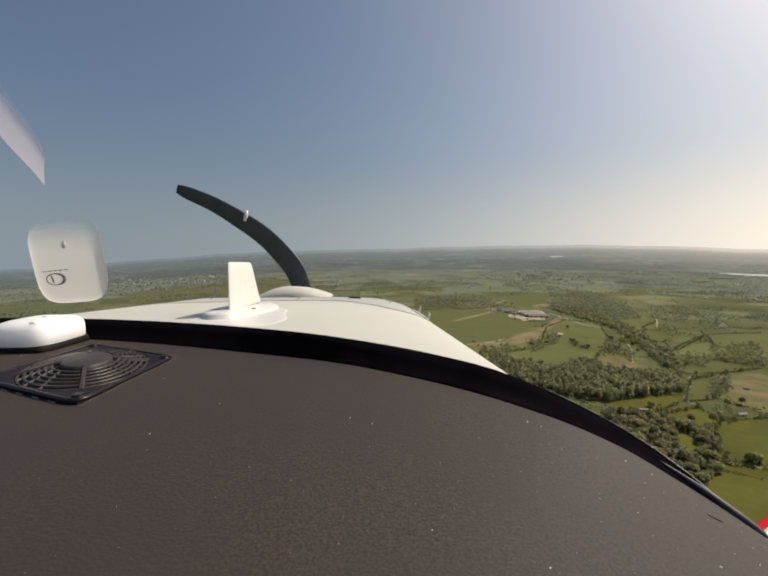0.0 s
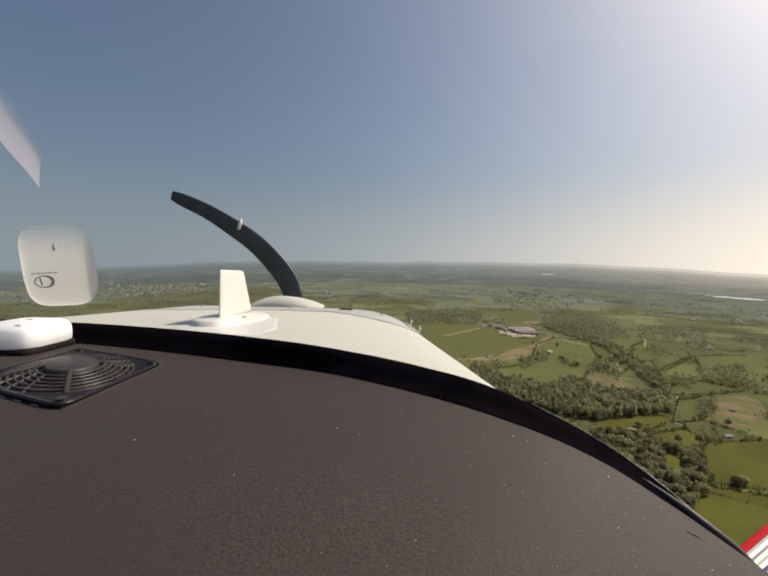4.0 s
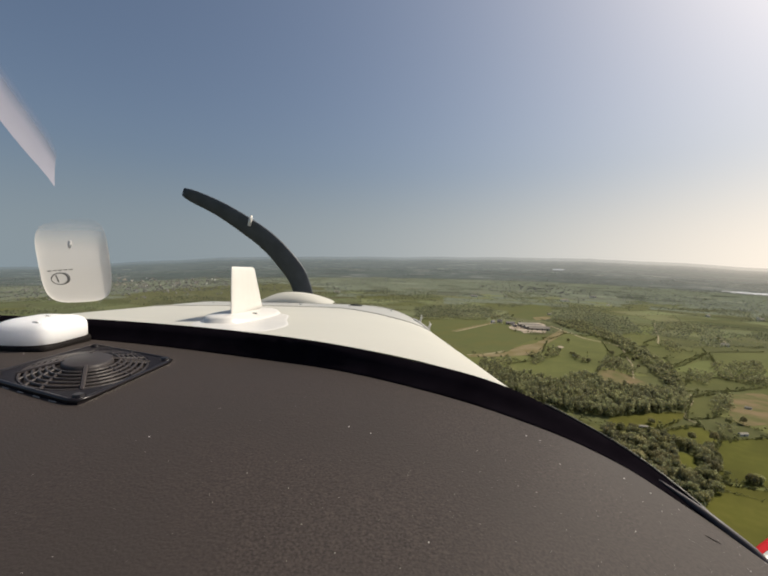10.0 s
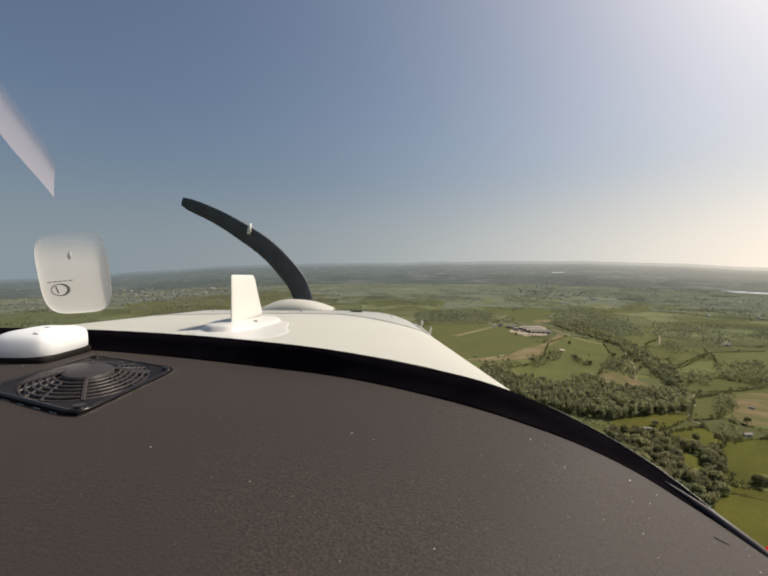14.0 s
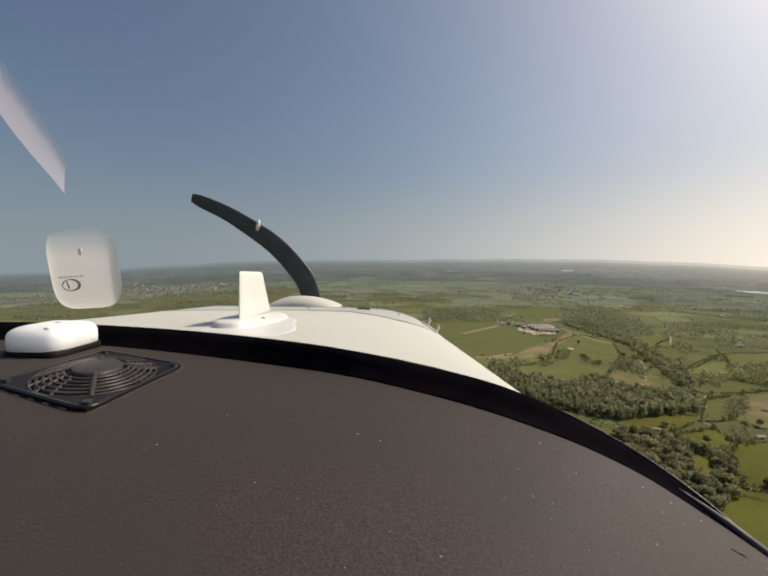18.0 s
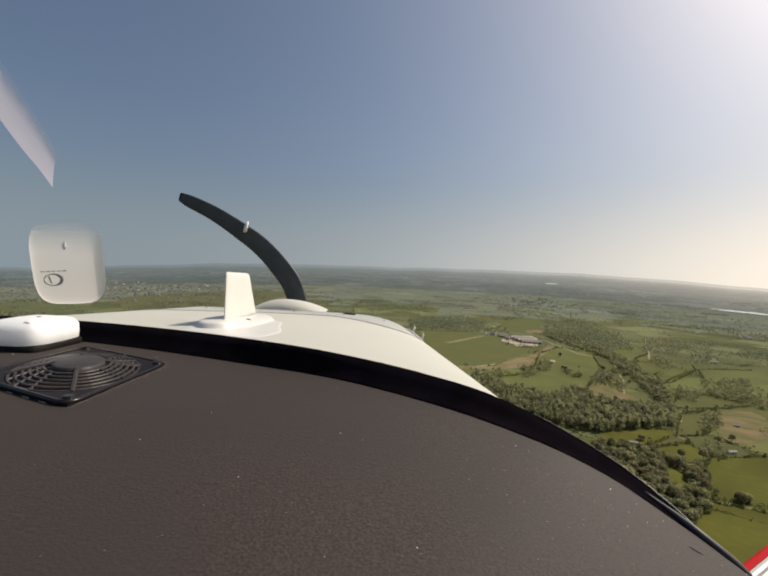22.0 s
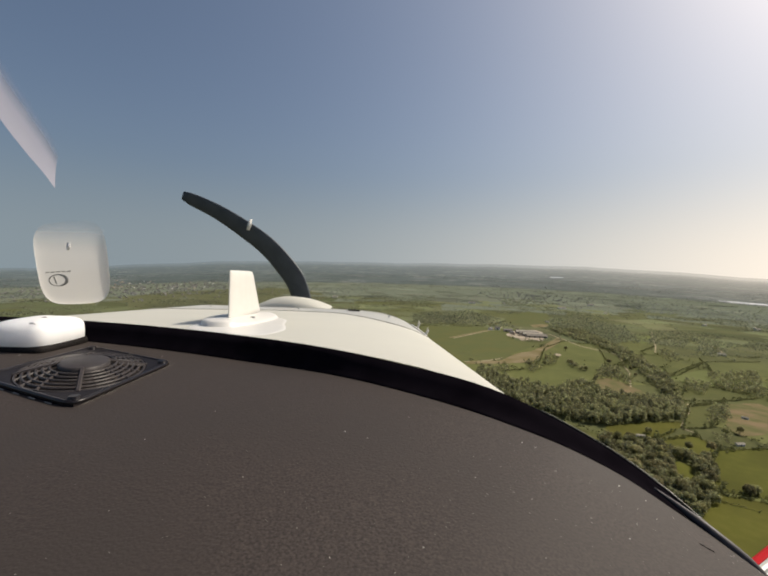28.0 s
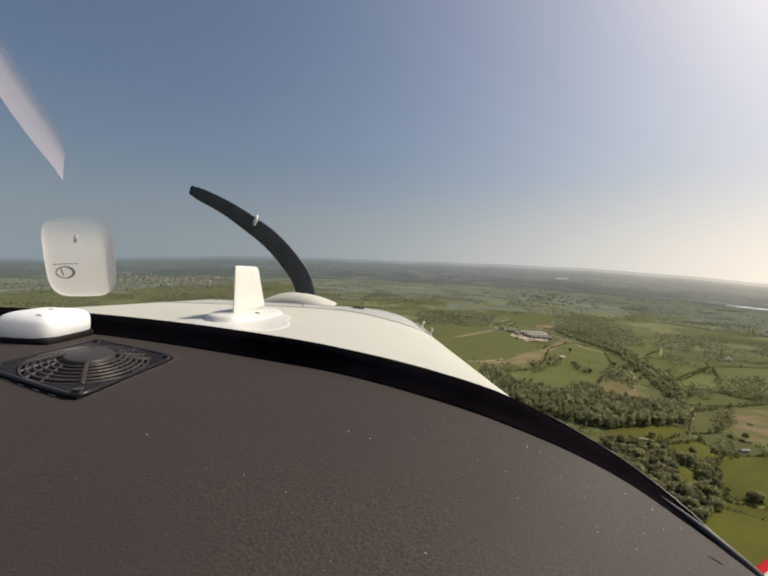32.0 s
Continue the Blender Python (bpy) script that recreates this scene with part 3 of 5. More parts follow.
near_cells, mid_cells, far_cells = ([], []), ([], []), ([], [])
EDGES = []
for j in range(1, 30):
    for i in range(-32, 33):
        q = [node(i, j), node(i + 1, j), node(i + 1, j + 1), node(i, j + 1)]
        cx, cy = sum(p[0] for p in q) / 4, sum(p[1] for p in q) / 4
        if not in_view(cx, cy, 1.55):
            continue
        EDGES += [(q[0], q[1]), (q[0], q[3])]
        if random.random() < 0.2 + 0.75 * max(0.0, (math.hypot(cx, cy) - 1900) / 2000):
            continue
        away = math.hypot(cx, cy) + 350 * noise.noise((cx / 300, cy / 300, 6.6))
        verts, faces = near_cells if away < 1250 else mid_cells if away < 2300 else far_cells
        base = len(verts)
        for a in range(5):
            for b in range(5):
                s, t = 0.025 + 0.95 * a / 4, 0.025 + 0.95 * b / 4
                x = (q[0][0] * (1 - s) + q[1][0] * s) * (1 - t) + (q[3][0] * (1 - s) + q[2][0] * s) * t
                y = (q[0][1] * (1 - s) + q[1][1] * s) * (1 - t) + (q[3][1] * (1 - s) + q[2][1] * s) * t
                x, y, _ = settle(x, y)
                verts.append((x, y, lift(x, y) + 0.15))
        for a in range(4):
            for b in range(4):
                k = base + a * 5 + b
                faces.append((k, k + 5, k + 6, k + 1))
tagged(new("field_patchwork", mesh_of("field_patchwork", *near_cells, "field_far")), "patchwork of small green pastures across the valley", "fields", kind="stuff")
tagged(new("field_patchwork", mesh_of("field_patchwork", *mid_cells, "field_mid")), "patchwork of green grazing land across the valley, colour dulled for haze", "fields", kind="stuff")
tagged(new("field_patchwork", mesh_of("field_patchwork", *far_cells, "field_hill")), "green fields far off below the skyline, colour dulled for haze", "fields", kind="stuff")


# ---- water and a town in the distance ----
def reservoir(turn, spread, d0, d1, seed):
    """A long pool seen at a low angle, given by its bearing and its true distance."""
    r = random.Random(seed)
    bm = bmesh.new()
    ring = []
    for k in range(40):
        c, q = math.cos(6.2832 * k / 40), math.sin(6.2832 * k / 40)
        a = math.radians(turn + spread * c * r.uniform(.8, 1.05))
        d = (d0 + d1) / 2 + (d1 - d0) / 2 * q * r.uniform(.7, 1.2)
        x, y, _ = settle(d * math.sin(a), d * math.cos(a))
        ring.append(bm.verts.new((x, y, lift(x, y) + 1.5)))
    bm.faces.new(ring)
    tagged(part("water", bm, "pond"), "pale reservoir among distant fields, glare put into its colour", "water", kind="structure")


reservoir(44.0, 2.6, 3850, 4150, 2)
reservoir(24.5, 0.9, 7600, 8300, 3)


def town():
    """Gabled houses far off, too small and too many to count."""
    r = random.Random(44)
    verts, faces = [], []
    for k in range(800):
        group = r.choice(((-38, 3000, 5, 420), (-30, 2800, 4, 300), (-24, 3100, 4, 350), (-33, 3400, 6, 300), (22, 2900, 4, 260)))
        a = math.radians(r.gauss(group[0], group[2]))
        d = r.gauss(group[1], group[3])
        if d < 2000:
            continue
        x, y, f = settle(d * math.sin(a), d * math.cos(a))
        long, wide, tall, turn = r.uniform(3, 6.5) * f, r.uniform(2.6, 3.6) * f, r.uniform(3, 5) * f, r.uniform(0, math.pi)
        c, q = math.cos(turn), math.sin(turn)
        z = lift(x, y) - .5
        n = len(verts)
        for u, v, h in ((-1, -1, 0), (1, -1, 0), (1, 1, 0), (-1, 1, 0), (-1, -1, tall), (1, -1, tall), (1, 1, tall), (-1, 1, tall), (-1, 0, tall * 1.6), (1, 0, tall * 1.6)):
            verts.append((x + u * long * c - v * wide * q, y + u * long * q + v * wide * c, z + h))
        faces += [tuple(n + i for i in f_) for f_ in ((0, 1, 5, 4), (2, 3, 7, 6), (1, 2, 6, 9, 5), (3, 0, 4, 8, 7), (4, 5, 9, 8), (6, 7, 8, 9))]
    tagged(new("town", mesh_of("town", verts, faces, "town_wall")), "grey and white houses of distant villages among trees", "town", kind="stuff")


town()

# ---- trees ----
ICO_V, ICO_F = [], []
_b = bmesh.new()
bmesh.ops.create_icosphere(_b, subdivisions=1, radius=1.0)
ICO_V = np.array([v.co[:] for v in _b.verts])
_b.verts.index_update()
ICO_F = np.array([[v.index for v in f.verts] for f in _b.faces])
_b.free()


def leafy(rng, lumps, leaves, tall, wide, low, full=1.0):
    """A crown: ragged lumps set round a rough dome, and many loose leaf sprays standing out of them."""
    V, F, n = [], [], 0
    centres = []
    for k in range(lumps):
        a = k * 2.4 + rng.uniform(-.4, .4)
        h = (k + .5) / lumps
        r = wide * .36 * math.sqrt(max(1 - (h * 1.15 - .35) ** 2, .08)) * rng.uniform(.7, 1.1)
        c = np.array([math.cos(a) * r, math.sin(a) * r, low + (tall - low) * (.2 + .62 * h)])
        s = wide * rng.uniform(.13, .25) * full * (1 if lumps < 9 else math.sqrt(9 / lumps))
        centres.append((c, s))
        jag = 1 + rng.normal(0, .2, (len(ICO_V), 1))
        V.append(ICO_V * jag * s * np.array([1, 1, .85]) + c)
        F += (ICO_F + n).tolist()
        n += len(ICO_V)
    for k in range(leaves):
        c, s = centres[rng.integers(len(centres))]
        d = rng.normal(0, 1, 3)
        d[2] = abs(d[2]) * .9 - .25
        d /= np.linalg.norm(d)
        p = c + d * s * rng.uniform(.9, 1.35)
        u, v = np.cross(d, rng.normal(0, 1, 3)), rng.normal(0, 1, 3)
        u /= np.linalg.norm(u)
        v /= np.linalg.norm(v)
        e = wide * rng.uniform(.022, .055) * (1 if leaves > 50 else 1.5)
        V.append(np.array([p - u * e - v * e * .4, p + u * e - v * e * .2, p + v * e * 1.2 + d * e * .5]))
        F.append((n, n + 1, n + 2))
        n += 3
    return np.concatenate(V), F


def trunk_mesh(rng, tall):
    bm = bmesh.new()
    tube(bm, [(0, 0, -0.6), (0.05, 0, tall * .25), (0.15, .1, tall * .5), (.2, .1, tall * .75)], [.42, .33, .22, .08], 6)
    for k in range(4):
        a = k * 1.7 + rng.uniform(0, 1)
        p = Vector((.08, .05, tall * (.3 + .08 * k)))
        tube(bm, [p, p + Vector((math.cos(a) * 1.6, math.sin(a) * 1.6, 1.5)), p + Vector((math.cos(a) * 2.6, math.sin(a) * 2.6, 3.4))], [.16, .11, .04], 5)
    me = bpy.data.meshes.new("trunk")
    bmesh.ops.recalc_face_normals(bm, faces=bm.faces)
    bm.to_mesh(me)
    bm.free()
    me.materials.append(M["bark"])
    return me


KINDS = []
_r = np.random.default_rng(11)
for tall, wide, low, lumps in ((13, 11, 2.5, 15), (11, 10, 2, 13), (15, 10, 3.5, 16), (9, 8.5, 1.5, 11), (12, 12.5, 2, 16), (14, 8, 3, 13)):
    v, f = leafy(_r, lumps * 3, 620, tall, wide, low, 1.35)
    KINDS.append((trunk_mesh(_r, tall), mesh_of("crown", v, f, "leaf"), tall))
TREES = [0]


def tree(x, y, size, label="broadleaf tree in spring leaf with a rounded crown", group=""):
    k = TREES[0] % len(KINDS)
    TREES[0] += 1
    ob = new("tree", None)
    r = random.uniform(0, 6.28)
    ob.matrix_world = Matrix.LocRotScale((x, y, lift(x, y)), Euler((0, 0, r)), (size * random.uniform(.85, 1.15),) * 2 + (size,))
    for name, me in (("trunk", KINDS[k][0]), ("crown", KINDS[k][1])):
        new(name, me).parent = ob
    return tagged(ob, label, "tree", group)


def scatter(poly, gap, seed):
    """Points spread over a piece of land, about gap metres apart."""
    r = random.Random(seed)
    xs, ys = [p[0] for p in poly], [p[1] for p in poly]
    out = []
    x = min(xs)
    while x < max(xs):
        y = min(ys)
        while y < max(ys):
            p = (x + r.uniform(-.45, .45) * gap, y + r.uniform(-.45, .45) * gap)
            if inside(p, poly):
                out.append(p)
            y += gap
        x += gap
    return out


WOOD_BIG = [(191, 734), (222, 681), (233, 652), (292, 615), (368, 675), (367, 620), (396, 591), (434, 596), (474, 584), (426, 518), (369, 504), (295, 484), (263, 497), (212, 533), (162, 620)]
WOOD_NEAR = [(263, 442), (322, 439), (336, 420), (357, 398), (350, 378), (322, 351), (302, 324), (269, 303), (260, 331), (247, 387)]
WOOD_BELT = [(570, 1289), (678, 1267), (652, 1059), (604, 857), (555, 713), (484, 596), (460, 586), (497, 675), (533, 787), (584, 948), (580, 1044), (567, 1112)]
COPSES = [
    [(662, 763), (774, 771), (662, 641), (605, 652), (605, 681)],
    [(585, 713), (611, 687), (549, 630), (531, 652)],
    [(720, 978), (762, 984), (684, 857), (639, 848)],
    [(932, 1104), (926, 1003), (818, 908), (792, 942)],
    [(134, 1578), (396, 1756), (457, 1562), (364, 1310), (111, 1310)],
    [(686, 1546), (896, 1680), (881, 1368), (737, 1059), (660, 1073), (689, 1289), (586, 1310)],
    [(387, 877), (410, 877), (384, 812), (346, 787)],
    [(413, 816), (431, 775), (412, 748), (403, 791)],
    [(319, 787), (347, 799), (314, 741), (291, 734)],
    [(500, 569), (541, 582), (487, 511), (442, 497)],
    [(423, 469), (441, 463), (411, 431), (399, 435)],
    [(471, 799), (499, 787), (467, 727), (422, 734)],
    [(203, 763), (265, 771), (257, 734), (181, 694)],
]
GLADE = [(320, 401), (334, 390), (312, 353), (287, 338), (294, 364)]
random.seed(21)
near = 0
for p in scatter(WOOD_NEAR, 12.5, 3):
    if not inside(p, GLADE) and near < 150 and p[0] > 150:
        tree(p[0], p[1], random.uniform(.7, 1.15), "broadleaf tree in dense spring wood", "trees of the near wood")
        near += 1
for p in (((403, 857)), ((373, 848)), ((349, 799)), ((378, 830)), ((463, 942)), ((416, 830)), ((315, 791)), ((410, 791)), ((417, 779)), ((421, 767)), ((411, 808)),
          ((448, 759)), ((453, 748)), ((466, 748)), ((486, 771)), ((478, 799)), ((514, 771)), ((501, 734)), ((505, 830)),
          ((387, 420)), ((355, 423)), ((358, 403)), ((378, 420)), ((354, 387)), ((351, 340)), ((345, 342)), ((342, 336)), ((439, 469)), ((460, 472)), ((343, 342)),
          ((389, 1310)), ((371, 1289)), ((404, 1322)), ((453, 1406)), ((468, 1368)), ((305, 452)), ((339, 466))):
    tree(p[0], p[1], random.uniform(.65, .95), "single broadleaf tree standing in pasture", "field trees")


def crowd(name, places, mat, label, category, lumps=3, leaves=26, seed=1, tall=1.0):
    """Far trees, too many to count, as one mesh of ragged crowns."""
    r = np.random.default_rng(seed)
    stock = [leafy(r, lumps, leaves, 11, 7.6, 0.5, 1.3) for _ in range(12)]
    V, F, n = [], [], 0
    for i, (x, y, s) in enumerate(places):
        v, f = stock[i % 12]
        a = r.uniform(0, 6.28)
        c, d = math.cos(a) * s, math.sin(a) * s
        V.append(v @ np.array([[c, d, 0], [-d, c, 0], [0, 0, s * tall * r.uniform(.8, 1.25)]]) + np.array([x, y, lift(x, y) - .4]))
        F.append(np.array(f) + n)
        n += len(v)
    me = mesh_of(name, np.concatenate(V), np.concatenate(F).tolist(), mat, lumps < 5)
    return tagged(new(name, me), label, category, kind="stuff")


random.seed(8)
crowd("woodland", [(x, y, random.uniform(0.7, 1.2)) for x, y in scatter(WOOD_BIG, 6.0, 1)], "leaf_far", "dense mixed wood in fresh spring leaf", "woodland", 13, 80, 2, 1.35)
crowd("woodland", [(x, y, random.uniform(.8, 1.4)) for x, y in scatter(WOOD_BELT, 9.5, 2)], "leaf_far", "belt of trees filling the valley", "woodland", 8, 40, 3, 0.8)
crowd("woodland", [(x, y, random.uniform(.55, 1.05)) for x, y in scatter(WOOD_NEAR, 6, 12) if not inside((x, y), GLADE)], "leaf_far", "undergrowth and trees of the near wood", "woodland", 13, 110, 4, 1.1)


random.seed(14)
for n, poly in enumerate(COPSES):
    crowd("copse", [(x, y, random.uniform(.6, 1.15)) for x, y in scatter(poly, 7.5 if math.hypot(*poly[0]) < 1100 else 11, 40 + n)], "leaf_far" if math.hypot(*poly[0]) < 1300 else "leaf_haze_mid", "small copse of broadleaf trees between fields", "copse", 3, 30, 20 + n)


def free(x, y):
    return not any(inside((x, y), poly) for poly in TAKEN)


places = []
for a, b in EDGES:
    if random.random() < 0.16:
        continue
    length = math.dist(a, b)
    k = 0.0
    thick = random.random()
    while k < length:
        s = k / length
        x, y = a[0] + (b[0] - a[0]) * s, a[1] + (b[1] - a[1]) * s
        far = math.hypot(x, y)
        if in_view(x, y, 1.5) and free(x, y):
            big = random.random() < (0.12 + 0.25 * thick)
            places.append(settle(x + random.uniform(-2, 2), y + random.uniform(-2, 2), random.uniform(.7, 1.1) if big else random.uniform(.36, .56)))
        k += 3.0 if far < 1500 else 4.6 if far < 2200 else 7.5
crowd("hedgerows", [p for p in places if math.hypot(p[0], p[1]) < 1150], "hedge", "hedgerows with scattered trees dividing the fields", "hedge", 2, 16, 5)
crowd("hedgerows", [p for p in places if math.hypot(p[0], p[1]) >= 1150], "leaf_haze_mid", "hedgerows with trees dividing distant fields, greyed for haze", "hedge", 1, 9, 15)
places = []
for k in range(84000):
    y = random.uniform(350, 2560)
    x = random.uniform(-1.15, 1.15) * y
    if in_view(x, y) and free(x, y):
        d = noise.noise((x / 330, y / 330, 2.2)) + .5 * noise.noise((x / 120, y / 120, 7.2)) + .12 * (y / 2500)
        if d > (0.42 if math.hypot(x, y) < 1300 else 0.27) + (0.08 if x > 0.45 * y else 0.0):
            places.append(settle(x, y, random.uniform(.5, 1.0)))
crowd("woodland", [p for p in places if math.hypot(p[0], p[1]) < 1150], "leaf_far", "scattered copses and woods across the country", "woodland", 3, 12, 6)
crowd("woodland", [p for p in places if math.hypot(p[0], p[1]) >= 1150], "leaf_haze_mid", "woods scattered over distant country, greyed for haze", "woodland", 2, 14, 16, 0.75)
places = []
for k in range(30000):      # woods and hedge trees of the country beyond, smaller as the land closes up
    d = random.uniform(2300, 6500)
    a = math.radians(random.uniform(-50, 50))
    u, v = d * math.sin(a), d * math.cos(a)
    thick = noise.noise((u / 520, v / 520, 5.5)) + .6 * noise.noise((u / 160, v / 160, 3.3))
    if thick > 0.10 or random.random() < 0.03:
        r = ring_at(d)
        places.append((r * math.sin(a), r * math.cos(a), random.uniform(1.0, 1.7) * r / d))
crowd("woodland", places, "leaf_haze_far", "far woods on the hills towards the skyline, paled for haze", "woodland", 2, 6, 7, 0.7)


def hedge(pts, wide=2.2, tall=2.0):
    line = smooth_line([(x, y, 0) for x, y in pts], 8)
    r = random.Random(len(pts) * 31 + int(pts[0][0]))
    places = []
    for a, b in zip(line, line[1:]):
        n = max(int((b - a).length / 2.4), 1)
        for k in range(n):
            p = a.lerp(b, k / n)
            places.append((p.x + r.uniform(-.5, .5), p.y + r.uniform(-.5, .5), tall / 10 * r.uniform(.8, 1.5)))
    crowd("hedge", places, "hedge", "dark clipped hedge along a field edge", "hedge", 2, 8, 9)


# hedges with gaps and trees round the nearer fields, and bushes standing about in them
random.seed(63)
places, bushes = [], []
for poly in HEDGED:
    for a, b in zip(poly, poly[1:] + poly[:1]):
        length = math.dist(a, b)
        if math.hypot(*a) > 1900 or random.random() < 0.3 or length < 12:
            continue
        k = random.uniform(0, 6)
        while k < length:
            if random.random() < 0.86:
                big = random.random() < 0.08
                places.append((a[0] + (b[0] - a[0]) * k / length + random.uniform(-1.2, 1.2), a[1] + (b[1] - a[1]) * k / length + random.uniform(-1.2, 1.2),
                               random.uniform(.5, .85) if big else random.uniform(.24, .44)))
            k += 2.3
    bushes += [(x, y, random.uniform(.12, .45)) for x, y in scatter(poly, 26, 5) if random.random() < 0.14]
crowd("hedgerows", places, "hedge", "gappy hedgerows round the nearer fields", "hedge", 4, 24, 25)
crowd("bushes", bushes, "hedge", "dark bushes dotted about the pastures", "bushes", 5, 30, 26)

hedge([(329, 444), (361, 452), (397, 463)])
hedge([(335, 436), (340, 414), (345, 401), (361, 401)], tall=4.5)
hedge([(566, 734), (649, 799), (737, 857), (898, 887)], tall=4)
hedge([(835, 1137), (898, 1171), (932, 1104)], tall=4)
hedge([(474, 569), (505, 584), (558, 600)], tall=4)
hedge([(243, 734), (296, 759), (348, 821)], tall=5)
hedge([(961, 1081), (875, 948), (895, 930), (952, 942)], tall=5)
hedge([(125, 1278), (358, 1289)], tall=6)
hedge([(655, 948), (748, 1030)], tall=5)
hedge([(303, 326), (313, 322), (325, 314), (353, 301)], tall=2.4)
hedge([(315, 338), (341, 330), (372, 318)], tall=3.5)

# ---- buildings ----


def building(x, y, long, wide, tall, turn, roof="roof_grey", wall="wall_stone", label="", category="barn", doors=2, windows=0, pitch=.28, chimney=False, group=""):
    """A gabled building with walls, two roof slopes, doors and windows."""
    ob = new(category.replace(" ", "_"), None)
    ob.matrix_world = pose(x, y, lift(x, y) + .3, 0, 0, turn)
    rise = wide / 2 * pitch * 1.6
    bm = bmesh.new()
    a, b = long / 2, wide / 2
    lo = [bm.verts.new(p) for p in ((-a, -b, -1.5), (a, -b, -1.5), (a, b, -1.5), (-a, b, -1.5))]
    hi = [bm.verts.new(p) for p in ((-a, -b, tall), (a, -b, tall), (a, b, tall), (-a, b, tall))]
    r0, r1 = bm.verts.new((-a, 0, tall + rise)), bm.verts.new((a, 0, tall + rise))
    bm.faces.new(lo[::-1])
    bm.faces.new((lo[0], lo[1], hi[1], hi[0]))
    bm.faces.new((lo[2], lo[3], hi[3], hi[2]))
    bm.faces.new((lo[1], lo[2], hi[2], r1, hi[1]))
    bm.faces.new((lo[3], lo[0], hi[0], r0, hi[3]))
    part("wall", bm, wall, ob)
    for s in (-1, 1):
        bm = bmesh.new()
        rows = []
        for up_ in (0.0, 0.25):
            rows.append([(-a - .6, s * (b + .5), tall - .5 * rise / b + up_), (-a - .6, 0, tall + rise + .05 + up_)])
        q = [bm.verts.new(p) for p in (rows[0][0], rows[0][1], (a + .6, 0, rows[0][1][2]), (a + .6, s * (b + .5), rows[0][0][2]))]
        w = [bm.verts.new(p) for p in (rows[1][0], rows[1][1], (a + .6, 0, rows[1][1][2]), (a + .6, s * (b + .5), rows[1][0][2]))]
        bm.faces.new(q)
        bm.faces.new(w)
        for k in range(4):
            bm.faces.new((q[k], q[(k + 1) % 4], w[(k + 1) % 4], w[k]))
        part("roof", bm, roof, ob)
    for k in range(doors):
        x0 = -a + long * (k + .5) / doors
        bm = box(bmesh.new(), (x0 - min(2, long * .1), -b - .08, -.3), (x0 + min(2, long * .1), -b + .1, min(tall - .5, 3.6)))
        part("door", bm, "dark_opening", ob)
    for k in range(windows):
        x0 = -a + long * (k + .5) / windows
        for z0 in ([1.0, 3.6] if tall > 4.5 else [1.0]):
            if doors and abs(x0) < 1.2 and z0 < 2:
                continue
            part("window", box(bmesh.new(), (x0 - .55, -b - .06, z0), (x0 + .55, -b + .1, z0 + 1.2)), "pane", ob)
    if chimney:
        part("chimney", box(bmesh.new(), (a - 1.4, -.5, tall), (a - .5, .5, tall + rise + 1.2), .05, 1), wall, ob)
    return tagged(ob, label, category, group)


FX, FY = (448, 1145)
for k in range(4):
    building(FX + 4 + 3 * k, FY + 36 - 21 * k, 58, 19, 5.2, -6, ("roof_pale" if k % 2 == 0 else "roof_grey"), "wall_stone", "long grey-roofed cattle barn in a row", "barn", 4, 0, .3, group="barn row")
building(FX - 42, FY + 62, 26, 14, 5, -6, "roof_slate", "wall_stone", "dark slate-roofed stone farm building", "barn", 2, 0)
building(FX - 40, FY + 30, 22, 10, 4, 84, "roof_slate", "wall_stone", "low stone byre beside the yard", "barn", 2, 0)
building(FX - 66, FY + 92, 15, 9, 5.5, -20, "roof_slate", "wall_white", "white-walled farmhouse with a slate roof", "house", 1, 4, .5, True)
building(FX - 92, FY + 80, 12, 8, 5.2, 30, "roof_slate", "wall_white", "white cottage beside the lane", "house", 1, 3, .5, True)
building(FX + 38, FY - 32, 14, 9, 4, 70, "roof_grey", "wall_white", "small pale-roofed shed at the yard's end", "shed", 1, 0)
for k, (dx, dy) in enumerate(((-30, -8), (-20, -18), (-44, 4), (-14, -30))):
    bm = bmesh.new()
    box(bm, (-6, -2.4, -.4), (6, 2.4, 1.6), .9, 2)
    ob = part("silage_clamp", bm, "silage")
    ob.matrix_world = pose(FX + dx, FY + dy, lift(FX + dx, FY + dy) + .7, 0, 0, -6 + 4 * k)
    tagged(ob, "dark heap of silage on the concrete yard", "silage heap", "silage heaps")
for i, (p, lo, wi, tu) in enumerate((((430, 440), 10, 3.6, 5), ((321, 454), 9, 2.6, -12), ((282, 354), 6, 2.6, -10), ((519, 527), 7, 3, -50), ((1401, 1406), 22, 10, 10),
                                     ((1440, 1459), 16, 9, 40), ((859, 948), 16, 8, -30), ((1194, 2174), 34, 14, 0), ((1074, 1818), 16, 9, 20), ((941, 1980), 40, 15, 5),
                                     ((504, 2115), 36, 13, -5), ((639, 1459), 12, 8, 0), ((1283, 1501), 15, 8, 15), ((-265, 2204), 30, 12, 0), ((418, 816), 9, 5, -20))):
    building(p[0], p[1], lo, wi, 2.2 if lo < 11 else 4.0 if lo < 20 else 6, tu, "roof_pale" if lo < 17 else "roof_grey", "wall_white", "white-walled building among trees and fields", "house", 1, 3, .4, 11 < lo < 18, "scattered houses")
random.seed(31)
